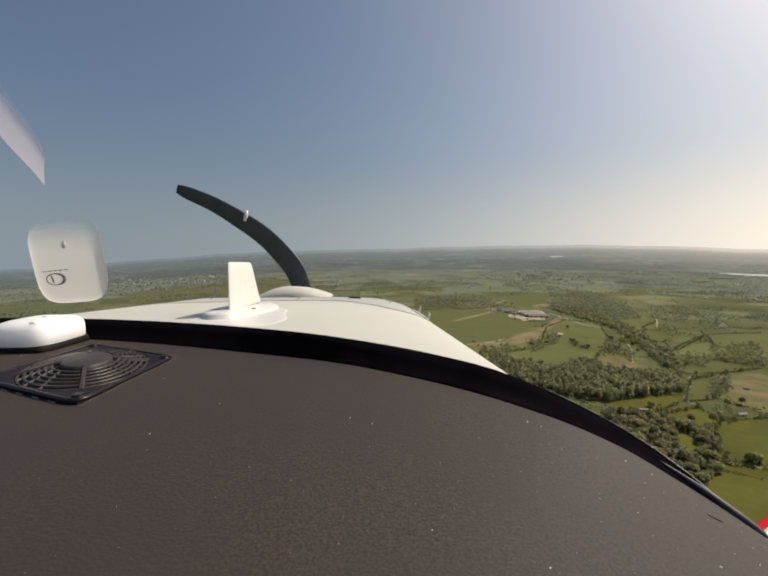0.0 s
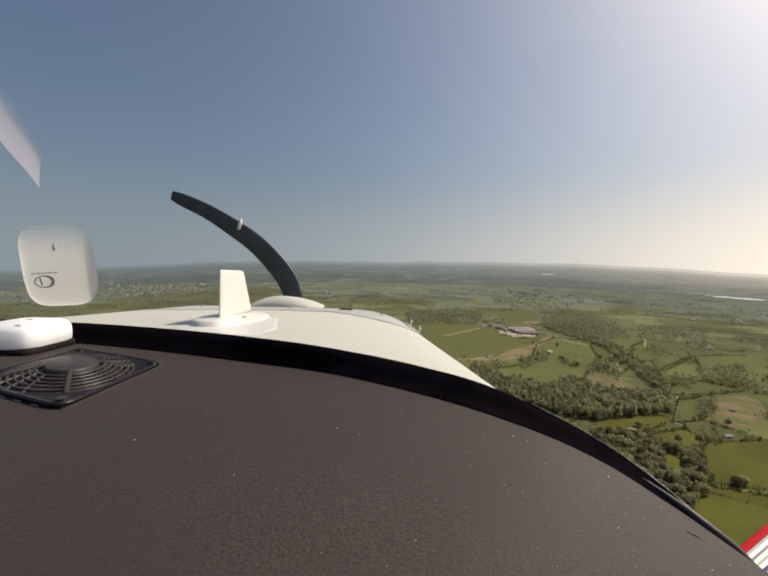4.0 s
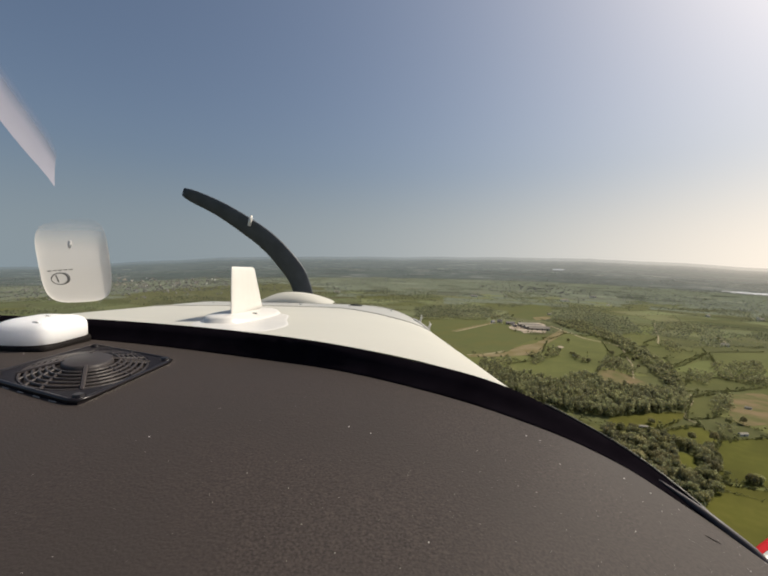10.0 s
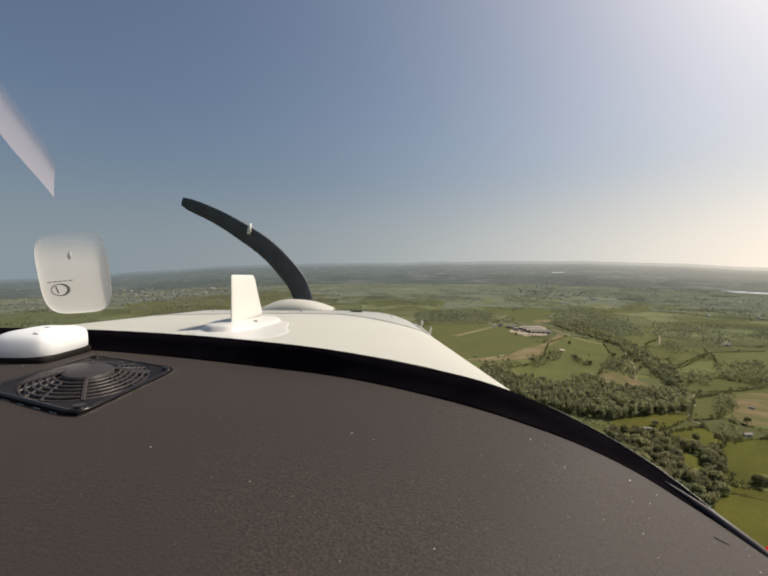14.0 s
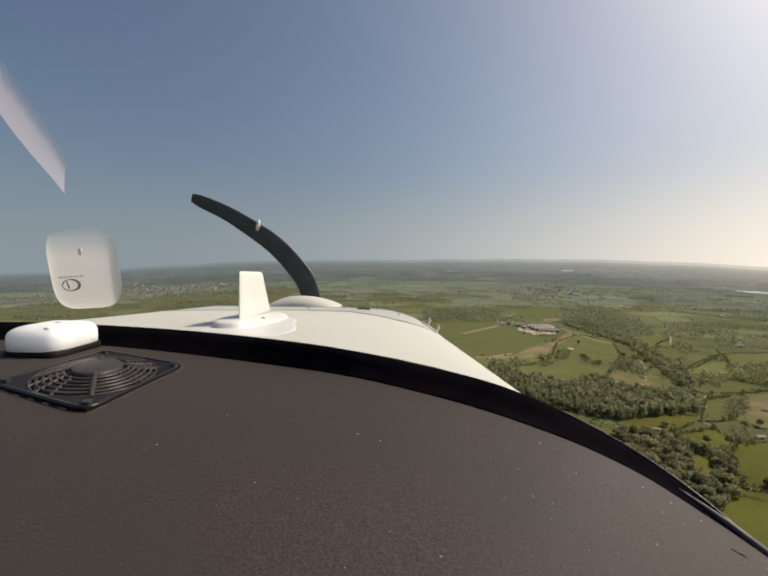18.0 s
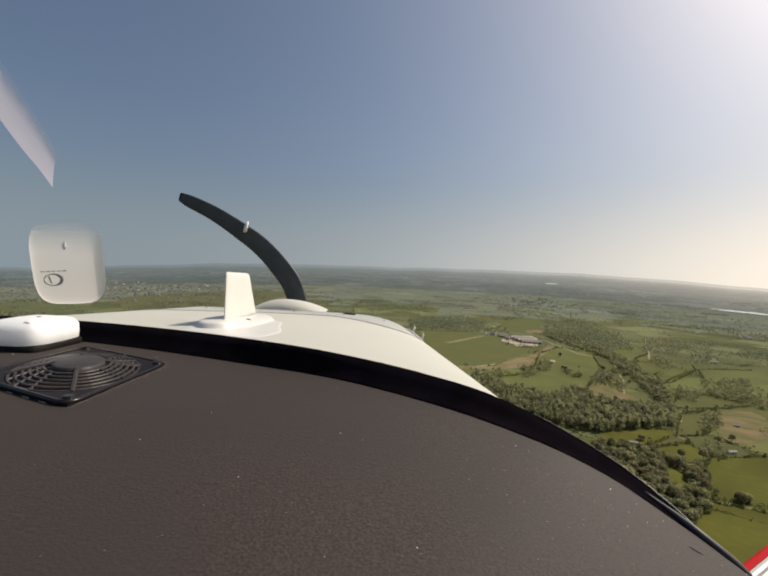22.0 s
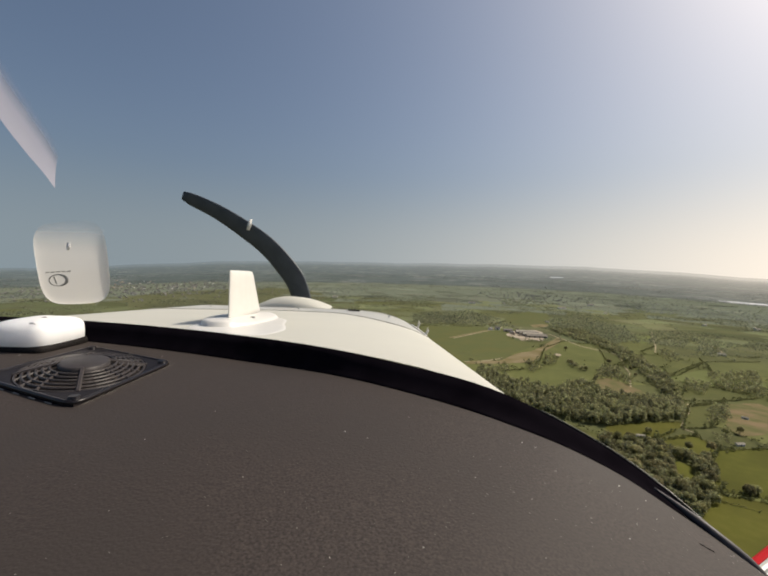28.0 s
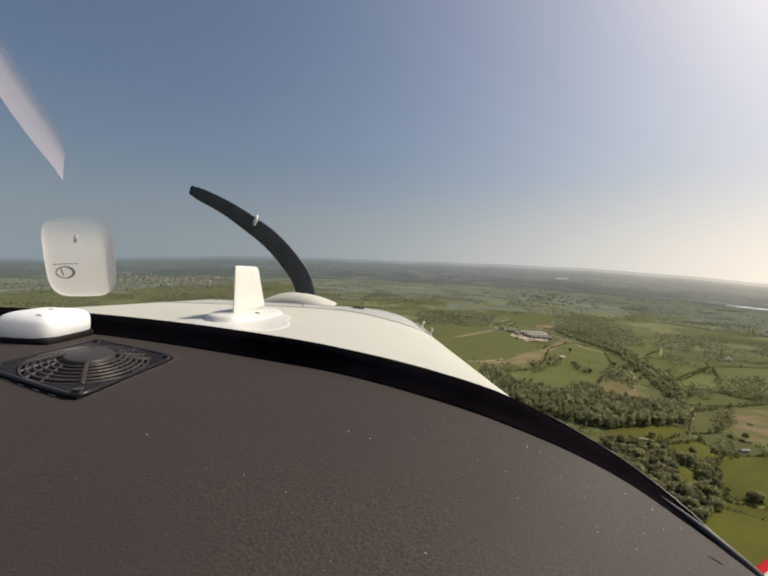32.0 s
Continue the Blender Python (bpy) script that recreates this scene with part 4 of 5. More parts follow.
for k in range(46):
    x, y = (-1746, 2655)
    x, y = x + random.uniform(-420, 520), y + random.uniform(-260, 330)
    building(x, y, random.uniform(9, 16), random.uniform(7, 9), random.uniform(4.6, 6), random.uniform(0, 180), random.choice(("roof_slate", "roof_grey")), random.choice(("wall_white", "wall_stone")),
             "small house of the village on the far slope", "house", 1, 3, .45, False, "village houses")

# ---- the aircraft ----
plane = tagged(new("light_aircraft"), "white light aircraft in flight, seen from behind its glareshield", "aircraft")
plane.location = (0, 0, HIGH)
CENTRE, HALF = -0.45, 0.585


def cowl_z(x, y):
    top = -0.118 - 0.069 * (y - 0.6)
    if y > 1.45:
        top -= 0.10 * (y - 1.45) ** 2 + 0.9 * (y - 1.45) ** 3
    drop = 0.028 + 0.038 * (y - 0.4) / 1.2
    far = max(0.0, -0.68 - x)          # the far shoulder falls away earlier
    top -= 3.0 * min(far, 0.15) ** 2 + 0.9 * max(far - 0.15, 0.0)
    s = abs(x - CENTRE) / HALF
    if s <= 1:
        return top - drop * s ** 7
    return top - drop - (s - 1) * HALF * 0.85 - ((s - 1) * HALF) ** 2 * 14


# the black windscreen seal: its upper and lower edge, from the far side round to the near side
EDGE_TOP = [(-0.6720, 0.6200, -0.1046), (-0.6243, 0.6200, -0.1045), (-0.4818, 0.6100, -0.1050), (-0.2086, 0.5700, -0.1129), (0.0091, 0.4400, -0.1113), (0.1278, 0.3700, -0.1242), (0.1815, 0.3350, -0.1430), (0.2120, 0.3150, -0.1578), (0.2325, 0.2880, -0.1712), (0.2393, 0.2530, -0.1786), (0.2470, 0.2400, -0.1858), (0.2578, 0.2200, -0.1980)]
EDGE_LOW = [(-0.6524, 0.6000, -0.1290), (-0.6062, 0.6000, -0.1300), (-0.4523, 0.5900, -0.1338), (-0.1984, 0.5400, -0.1429), (0.0085, 0.4100, -0.1323), (0.1173, 0.3380, -0.1391), (0.1643, 0.3020, -0.1467), (0.1936, 0.2860, -0.1577), (0.2160, 0.2660, -0.1688), (0.2325, 0.2450, -0.1772), (0.2424, 0.2350, -0.1836), (0.2546, 0.2170, -0.1966)]
top, low = smooth_line(EDGE_TOP, 8), smooth_line(EDGE_LOW, 8)


def seal_y(x):
    """How far ahead the seal lies at a place across the aircraft."""
    return float(np.interp(x, [p.x for p in top[:72]], [p.y for p in top[:72]]))


bm = bmesh.new()
rows = []
xs = [CENTRE + HALF * s for s in np.concatenate([np.linspace(-1.15, -0.9, 22), np.linspace(-0.85, 0.85, 26), np.linspace(0.9, 1.2, 18)])]
for k in range(72):
    rows.append([])
    for x in xs:
        y0 = seal_y(x) + .012
        y = y0 + (1.72 - y0) * (k / 71)
        rows[-1].append((x, y, cowl_z(x, y)))
sheet(bm, rows)
sides = part("engine_cowling", bm, "white_paint", plane, "glossy cream-white painted engine cowling", smooth=True)
JOINT = ((-.95, -.6, -.37, -.22, -.135, -.10, -.03, .02, .05, .09, .13), (1.12, 1.20, 1.28, 1.27, 1.25, 1.21, 1.12, 1.055, 1.035, 1.03, 1.03))
sides.data.materials.append(M["nose_paint"])
for p in sides.data.polygons:
    p.material_index = int(p.center.y > np.interp(p.center.x, *JOINT))
# nose bowl and flanks that close the cowling
bm = bmesh.new()
front = [Vector(p) for p in rows[-1]]
sheet(bm, [front, [p + Vector((0, .05, -.03)) for p in front], [Vector((CENTRE + (p.x - CENTRE) * .8, 1.84, min(p.z, -.3) - .12)) for p in front], [Vector((CENTRE + (p.x - CENTRE) * .7, 1.8, -.75)) for p in front]])
part("nose_bowl", bm, "white_paint", plane, "white nose bowl of the cowling", smooth=True)
for s, x in ((0, xs[0]), (1, xs[-1])):
    bm = bmesh.new()
    edge = [Vector(r[-s]) for r in rows]
    sheet(bm, [edge, [p + Vector((.02 if s else -.02, 0, -.25)) for p in edge], [Vector((p.x - (.1 if s else -.1), p.y, -.8)) for p in edge]])
    part("cowling_flank", bm, "white_paint", plane, "white side panel of the cowling", smooth=True)


def on_cowl(x, y, h=0.002):
    return Vector((x, y, cowl_z(x, y) + h))


# panel joints and fasteners
bm = bmesh.new()
tube(bm, [on_cowl(x, 1.50 - .05 * ((x - CENTRE) / HALF) ** 2, -.001) for x in np.linspace(CENTRE - .6, CENTRE + .62, 40)], .0022, 6)
part("panel_joint", bm, "seam", sides)
bm = bmesh.new()
tube(bm, [on_cowl(x, float(np.interp(x, *JOINT)), -.0004)
          for x in np.linspace(-.95, .13, 60)], .0024, 6)
part("panel_joint", bm, "seam", sides, "shadowed joint between cowling and nose bowl")
for x, y in ((-.30, 1.40), (-.12, 1.39), (.03, 1.36), (-.62, 1.40), (-.8, 1.37)):
    bm = bmesh.new()
    bmesh.ops.create_cone(bm, cap_ends=True, segments=12, radius1=.006, radius2=.005, depth=.003, matrix=Matrix.Translation(on_cowl(x, y, .0015)))
    part("fastener", bm, "steel", sides)
bm = bmesh.new()
tube(bm, [on_cowl(-.12 + .011 * k, 1.395, .004) for k in range(5)], .003, 6)
part("latch", bm, "dark_metal", sides, "small dark latch on the cowling")
for x, y in ((.128, 1.30), (.148, 1.22)):
    p = on_cowl(x, y, 0)
    bm = bmesh.new()
    tube(bm, [p, p + Vector((.002, 0, .012)), p + Vector((.006, 0, .022)), p + Vector((.004, 0, .030))], [.004, .003, .004, .003], 8)
    part("pin", bm, "antenna_white", sides, "small pale hinge pin standing on the cowling's shoulder")
bm = bmesh.new()
tube(bm, [on_cowl(.11 + .016 * k, 1.32 - .05 * k, .003) for k in range(6)], .004, 6)
part("hinge", bm, "antenna_white", sides, "pale hinge strip on the cowling's shoulder")

# spinner dome and the raised fairing before it
bm = bmesh.new()
rows = []
A, B = Vector((-0.5665, 1.6600, -0.2126)), Vector((-0.2341, 1.6600, -0.1976))
for k in range(25):
    s = k / 24
    x = A.x + (B.x - A.x) * s
    hgt = .056 * (math.sin(math.pi * min(s ** .92, 1))) ** .8 * (1.0 - .1 * s)
    rows.append([(x, 1.66, A.z - .03), (x, 1.66 + .01, A.z + hgt * .55 - .004), (x, 1.70, A.z + hgt * .92), (x, 1.76, A.z + hgt), (x, 1.86, A.z + hgt * .8), (x, 1.95, A.z - .06)])
sheet(bm, rows)
part("spinner_fairing", bm, "white_paint", plane, "white rounded fairing behind the propeller", smooth=True)
bm = bmesh.new()
bmesh.ops.create_uvsphere(bm, u_segments=24, v_segments=14, radius=.15, matrix=Matrix.LocRotScale((CENTRE + .02, 2.08, -.44), None, (1, 1.3, 1)))
part("spinner", bm, "white_paint", plane, "white spinner at the propeller hub", smooth=True)

# two-bladed propeller at rest
HUB = Vector((-0.3887, 2.1000, -0.3341))
MID = [(-1.0857, 2.1000, 0.3357), (-0.8998, 2.1000, 0.2544), (-0.7583, 2.1000, 0.1700), (-0.6375, 2.1000, 0.0852), (-0.5377, 2.1000, -0.0160), (-0.4720, 2.1000, -0.1044), (-0.4408, 2.1000, -0.1851), (-0.4003, 2.1000, -0.4022)]
WIDE = [.033, .042, .051, .058, .064, .067, .066, .05]


def blade(flip):
    bm = bmesh.new()
    line = smooth_line(MID, 5)
    if flip:
        line = [HUB * 2 - p for p in line]
    rows = []
    for i, p in enumerate(line):
        s = i / (len(line) - 1)
        d = (line[min(i + 1, len(line) - 1)] - line[max(i - 1, 0)]).normalized()
        side = Vector((d.z, 0, -d.x))
        w = float(np.interp(s, np.linspace(0, 1, 8), WIDE)) * (0.72 if i == 0 else 0.95 if i == 1 else 1)
        th = .006 + .016 * s
        pitch = .5 + .5 * s
        ring = []
        for k in range(12):
            a = 6.2832 * k / 12
            u, v = math.cos(a) * w, math.sin(a) * th
            ring.append(p + side * (u * math.cos(pitch * .5)) + Vector((0, 1, 0)) * (v + u * math.sin(pitch * .5)))
        rows.append(ring + [ring[0]])
    sheet(bm, rows)
    bmesh.ops.remove_doubles(bm, verts=bm.verts, dist=1e-5)
    bmesh.ops.holes_fill(bm, edges=bm.edges, sides=20)
    return bm


for flip in (False, True):
    swept = part("propeller_blade", blade(flip), "blade", plane, "dark grey curved propeller blade at rest", smooth=True)
    if not flip:
        # glint on the blade's edge, put in as a small pale piece
        bm = bmesh.new()
        tube(bm, [Vector((-.7100, 2.072, .2170)), Vector((-.7165, 2.072, .1900)), Vector((-.7240, 2.072, .1600))], [.006, .011, .009], 8)
        part("edge_patch", bm, "antenna_white", swept, "glint on the blade's edge, built as a pale patch", smooth=True)

# blade antenna, lying fore and aft on its foot
fin = new("fin_antenna")
fin.parent = plane
FIN_X = -.300
bm = bmesh.new()
rows = []
for k in range(11):
    s = k / 10
    near, ahead = .752 + .006 * s, .946 - .070 * s
    inset = (0, 0, 0, 0, 0, 0, 0, 0, .0004, .0020, .0055)[k]
    s_high = (0, .12, .24, .36, .48, .60, .72, .86, .95, .99, 1.0)[k]
    ring = []
    for a in range(20):
        c, d = math.cos(6.2832 * a / 20), math.sin(6.2832 * a / 20)
        along = (near + ahead) / 2 - ((ahead - near) / 2 - inset) * math.copysign(abs(c) ** .8, c)
        thick = (.0075 - .0022 * s - inset * .6) * d * (.75 + .5 * (along - near) / (ahead - near))
        ring.append((FIN_X + thick, along, -.124 + .1030 * s_high - .033 * s * (along - near)))
    rows.append(ring + [ring[0]])
sheet(bm, rows)
bmesh.ops.remove_doubles(bm, verts=bm.verts, dist=1e-5)
bmesh.ops.holes_fill(bm, edges=bm.edges, sides=24)
part("fin", bm, "antenna_white", fin, "white upright antenna blade", smooth=True)
bm = bmesh.new()
rings = []
for f, h in ((1.03, -.001), (1.0, .002), (.985, .0085), (.955, .0115), (.90, .0130), (.60, .0140), (.25, .0145)):
    ring = []
    for k in range(48):
        c, d = math.cos(6.2832 * k / 48), math.sin(6.2832 * k / 48)
        x = FIN_X + .056 * f * math.copysign(abs(c) ** .8, c)
        y = .845 + .155 * f * math.copysign(abs(d) ** .85, d)
        sink = .008 * max(0.0, min(1.0, (x - FIN_X - .015) / .04))      # it runs out into the plate on the sunny side
        ring.append(bm.verts.new(on_cowl(x, y, h * 1.0 - (sink if h > .002 else 0))))
    rings.append(ring)
for a, b in zip(rings, rings[1:]):
    for k in range(48):
        bm.faces.new((a[k], a[(k + 1) % 48], b[(k + 1) % 48], b[k]))
bm.faces.new(rings[-1])
part("foot", bm, "antenna_white", fin, "rounded white antenna foot", smooth=True)
bm = bmesh.new()
outline = smooth_line([(-.365, .80, 0), (-.335, .665, 0), (-.27, .612, 0), (-.19, .598, 0), (-.172, .66, 0), (-.20, .80, 0), (-.245, .95, 0), (-.31, 1.0, 0), (-.36, .93, 0), (-.365, .80, 0)], 6)[:-1]
heart = Vector((-.27, .77, 0))
rings = [[bm.verts.new(on_cowl(*(heart + (p - heart) * f).xy, h)) for p in outline] for f, h in ((1.0, -.0005), (.97, .0008), (.90, .0012), (.6, .0014), (.25, .0014))]
for a, b in zip(rings, rings[1:]):
    for k in range(len(a)):
        bm.faces.new((a[k], a[(k + 1) % len(a)], b[(k + 1) % len(a)], b[k]))
bm.faces.new(rings[-1])
part("pad", bm, "antenna_white", fin, "white sealed doubler plate under the antenna", smooth=True)
bm = bmesh.new()
bmesh.ops.create_cone(bm, cap_ends=True, segments=16, radius1=.006, radius2=.0055, depth=.004, matrix=Matrix.Translation(on_cowl(-.2728, .811, .0105)))
part("screw", bm, "dark_metal", fin)

# windscreen seal
bm = bmesh.new()
rows = [[p + Vector((0, .012, -.02)) for p in top], [p + Vector((0, .004, -.001)) for p in top], [p for p in top]]
for s in (.3, .6, .85):
    rows.append([a.lerp(b, s) + Vector((0, 0, -.004 * math.sin(math.pi * s))) for a, b in zip(top, low)])
rows += [low, [p + Vector((0, -.002, -.012)) for p in low]]
sheet(bm, rows)
seal = part("windscreen_seal", bm, "seal", plane, "glossy black band at the foot of the windscreen", smooth=True)
bm = bmesh.new()
tube(bm, [p + Vector((0, 0, .0003)) for p in top[44:]], .0007, 6)
part("edge_bead", bm, "bead", seal, "thin pale bead along the seal's edge")
bm = bmesh.new()
inner = [a.lerp(b, .55) + Vector((-.0005, -.001, .0005)) for a, b in zip(top[61:89], low[61:89])]
tube(bm, inner, [.0008 + .0025 * min(1, k / 8, (27 - k) / 8) for k in range(28)], 10)
part("rubber_tube", bm, "rubber", seal, "grey rubber tube along the seal", smooth=True)

# glareshield
bm = bmesh.new()
rows = []
for k in range(22):
    s = k / 21
    row = []
    for i, p in enumerate(low):
        w = i / (len(low) - 1)
        back = Vector((-.75 + 1.12 * w, -.10, -.155 - .06 * w ** 3))
        q = p.lerp(back, s)
        q.z += .010 * math.sin(math.pi * min(s * 1.15, 1))
        row.append(q + Vector((0, -.001, -.0005)))
    rows.append(row)
sheet(bm, rows)
shield = part("glareshield", bm, "vinyl", plane, "dark brown-grey textured vinyl glareshield with dust specks", smooth=True)
GRID = [[Vector(p) for p in r] for r in rows]
bm = bmesh.new()
edge = rows[-1]
sheet(bm, [edge, [p + Vector((0, -.005, -.02)) for p in edge], [p + Vector((0, .03, -.35)) for p in edge]])
part("panel_face", bm, "vinyl", plane, "dark instrument panel face below the glareshield", smooth=True)


def shield_z(x, y):
    best = min((q for r in GRID for q in r), key=lambda q: (q.x - x) ** 2 + (q.y - y) ** 2)
    return best.z


random.seed(77)
for k in range(150):
    r = GRID[random.randrange(1, 17)]
    i = random.randrange(8, len(r) - 10)
    q = r[i].lerp(r[i + 1], random.random())
    bm = bmesh.new()
    e = random.choice((.00022, .0003, .0004, .0006))
    bmesh.ops.create_icosphere(bm, subdivisions=1, radius=e, matrix=Matrix.LocRotScale(q + Vector((0, 0, .0002)), None, (1, random.uniform(.8, 1.6), .6)))
    part("dust_speck", bm, "speck", shield)

verts, faces = [], []
for k in range(1500):
    r = GRID[random.randrange(1, 19)]
    i = random.randrange(4, len(r) - 8)
    q = r[i].lerp(r[i + 1], random.random())
    q = q.lerp(GRID[min(GRID.index(r) + 1, 21)][i], random.random()) + Vector((0, 0, .0003))
    e = random.uniform(.00006, .00015)
    n = len(verts)
    verts += [q + Vector((-e, -e, 0)), q + Vector((e, -e * .8, 0)), q + Vector((e * .7, e, 0)), q + Vector((-e * .8, e * .9, 0)), q + Vector((0, 0, e))]
    faces += [(n, n + 1, n + 4), (n + 1, n + 2, n + 4), (n + 2, n + 3, n + 4), (n + 3, n, n + 4)]
dust = new("dust", mesh_of("dust", verts, faces, "speck"))
dust.parent = shield
tagged(dust, "fine pale dust lying on the glareshield", kind="stuff")

# a dark scuff on the glareshield
bm = bmesh.new()
a, b = GRID[2][65], GRID[2][67]
tube(bm, [a.lerp(b, k / 5) + Vector((.0003 * math.sin(k * 2.1), 0, .0002)) for k in range(6)], [.0001, .0003, .0002, .0004, .0002, .0001], 5)
part("scuff", bm, "seal", shield, "short dark scuff")

# cooling grille let into the glareshield
gf, gr, gl = Vector((-.2812, .3516, -.1382)), Vector((-.2807, .5045, -.1408)), Vector((-.4193, .4048, -.1345))
ex, ey = (gr - gf) * 1.05, (gl - gf) * 1.05
mid = gf + (ex + ey) * .477
grille = new("cooling_grille")
grille.parent = plane
tagged(grille, "square black plastic fan grille with concentric rings")
gm = Matrix.Translation(mid + Vector((.004, -.009, -.0010))) @ Matrix(((ex.x, ey.x, 0, 0), (ex.y, ey.y, 0, 0), (ex.z, ey.z, 1, 0), (0, 0, 0, 1)))


def gpt(u, v, z):
    return gm @ Vector((u, v, z))


def gbar(bm, pts, w, h):
    tube(bm, [gpt(*p) for p in pts], w, 6)


bm = bmesh.new()
outer, hole = [], []
n = 64
for k in range(n):
    a = 6.2832 * k / n
    c, s = math.cos(a), math.sin(a)
    m_ = max(abs(c), abs(s))
    q = .5 / m_
    q = min(q, .685)
    outer.append((c * q, s * q))
    hole.append((c * .485, s * .485))
o1 = [bm.verts.new(gpt(u, v, .0045)) for u, v in outer]
o0 = [bm.verts.new(gpt(u * 1.0, v * 1.0, -.006)) for u, v in outer]
i1 = [bm.verts.new(gpt(u, v, .0045)) for u, v in hole]
i0 = [bm.verts.new(gpt(u, v, -.006)) for u, v in hole]
for k in range(n):
    j = (k + 1) % n
    bm.faces.new((o0[k], o0[j], o1[j], o1[k]))
    bm.faces.new((o1[k], o1[j], i1[j], i1[k]))
    bm.faces.new((i1[k], i1[j], i0[j], i0[k]))
part("frame", bm, "grille_frame", grille, "black square frame with rounded corners")
bm = bmesh.new()
gbar(bm, [(u * .985, v * .985, .0038) for u, v in outer + outer[:1]], .0023, 0)
part("rim", bm, "grille", grille, "raised glossy rim round the frame", smooth=True)
bm = bmesh.new()
gbar(bm, [(u * 1.005, v * 1.005, -.0030) for u, v in outer + outer[:1]], .0024, 0)
part("flange", bm, "grille", grille, "second black ledge round the frame's foot", smooth=True)
for k in range(9):      # the fan's own vanes, seen between the rings
    a = 6.2832 * k / 9 + .2
    bm = bmesh.new()
    sheet(bm, [[gpt(r * math.cos(a + t + .9 * (r - .2)), r * math.sin(a + t + .9 * (r - .2)), z) for r in (.21, .28, .36, .46)] for t, z in ((0, .0005), (.16, -.0015), (.34, -.0045))])
    part("vane", bm, "vane", grille, smooth=True)
bm = bmesh.new()
bm.faces.new([bm.verts.new(gpt(u * 1.02, v * 1.02, -.007)) for u, v in hole])
part("well", bm, "seal", grille, "dark opening under the rings")
def dish(r):
    """How high the guard stands at a distance from its middle."""
    return .0120 - .0085 * (r - .19) / .28


for r in (.470, .425, .380, .335, .290, .245):
    bm = bmesh.new()
    gbar(bm, [(r * math.cos(6.2832 * k / 48), r * math.sin(6.2832 * k / 48), dish(r)) for k in range(49)], .0015, 0)
    part("ring", bm, "grille_ring", grille)
for k in range(4):
    a = 6.2832 * k / 4 + .79
    bm = bmesh.new()
    gbar(bm, [(r * math.cos(a), r * math.sin(a), dish(r) + .0006) for r in (.17, .33, .49)], .0022, 0)
    part("spoke", bm, "grille_ring", grille)
for k in range(12):
    a = 2.356 + (-.85 + .34 * (k % 6)) + (math.pi if k >= 6 else 0)
    bm = bmesh.new()
    gbar(bm, [(.25 * math.cos(a), .25 * math.sin(a), dish(.25)), (.34 * math.cos(a + .05), .34 * math.sin(a + .05), dish(.34)), (.47 * math.cos(a + .12), .47 * math.sin(a + .12), dish(.47))], .0015, 0)
    part("rib", bm, "grille_ring", grille)
bm = bmesh.new()
rings = []
for r, z in ((.198, .0085), (.195, .0132), (.182, .0142), (0.0, .0146)):
    rings.append([gpt(r * math.cos(6.2832 * k / 32), r * math.sin(6.2832 * k / 32), z) for k in range(33)])
sheet(bm, rings)
bmesh.ops.remove_doubles(bm, verts=bm.verts, dist=1e-6)
part("centre_disc", bm, "hub_disc", grille, "smooth grey disc in the grille's middle", smooth=True)
for u, v in ((-.44, -.44), (.44, -.44), (-.44, .44), (.44, .44)):
    bm = bmesh.new()
    bmesh.ops.create_cone(bm, cap_ends=True, segments=14, radius1=.0062, radius2=.0045, depth=.004, matrix=Matrix.Translation(gpt(u, v, .0060)))
    part("screw", bm, "grille", grille)
for k in range(5):
    bm = bmesh.new()
    a, b = gpt(-.512, -.32 + .16 * k, .0006), gpt(-.512, -.26 + .16 * k, .0006)
    tube(bm, [a, b], .0007, 6)
    part("slot", bm, "slot_glint", grille)


# pale dust gathered along the frame
random.seed(19)
verts, faces = [], []
for k in range(900):
    side = random.random()
    out = .512 + abs(random.gauss(0, .022))
    u, v = (random.uniform(-.5, .52), -out) if side < .5 else (out, random.uniform(-.5, .5))
    q = gpt(u, v, 0)
    q.z = shield_z(q.x, q.y) + .0012
    e = random.uniform(.00015, .00045)
    n = len(verts)
    verts += [q + Vector((-e, -e, 0)), q + Vector((e, -e * .8, 0)), q + Vector((e * .7, e, 0)), q + Vector((-e * .8, e * .9, 0)), q + Vector((0, 0, e * .6))]
    faces += [(n, n + 1, n + 4), (n + 1, n + 2, n + 4), (n + 2, n + 3, n + 4), (n + 3, n, n + 4)]
dust = new("dust", mesh_of("dust", verts, faces, "grit"))
dust.parent = shield
tagged(dust, "pale grit gathered along the grille's frame", kind="stuff")


# white receiver puck on the glareshield
def pillow(bm, lo, hi, power=4.0, nu=40, nv=18, dome=True):
    """A box with heavily rounded sides and a softly domed top."""
    c = [(a + b) / 2 for a, b in zip(lo, hi)]
    h = [(b - a) / 2 for a, b in zip(lo, hi)]
    rows = []
    for j in range(nv + 1):
        b = (j / nv) * math.pi - math.pi / 2
        row = []
        for i in range(nu + 1):
            a = 6.2832 * i / nu
            f = lambda w, q: math.copysign(abs(w) ** q, w)
            e, g = 2 / power, 2 / (power * .8)
            row.append((c[0] + h[0] * f(math.cos(b), g) * f(math.cos(a), e), c[1] + h[1] * f(math.cos(b), g) * f(math.sin(a), e), c[2] + h[2] * f(math.sin(b), g)))
        rows.append(row)
    sheet(bm, rows)
    bmesh.ops.remove_doubles(bm, verts=bm.verts, dist=1e-6)


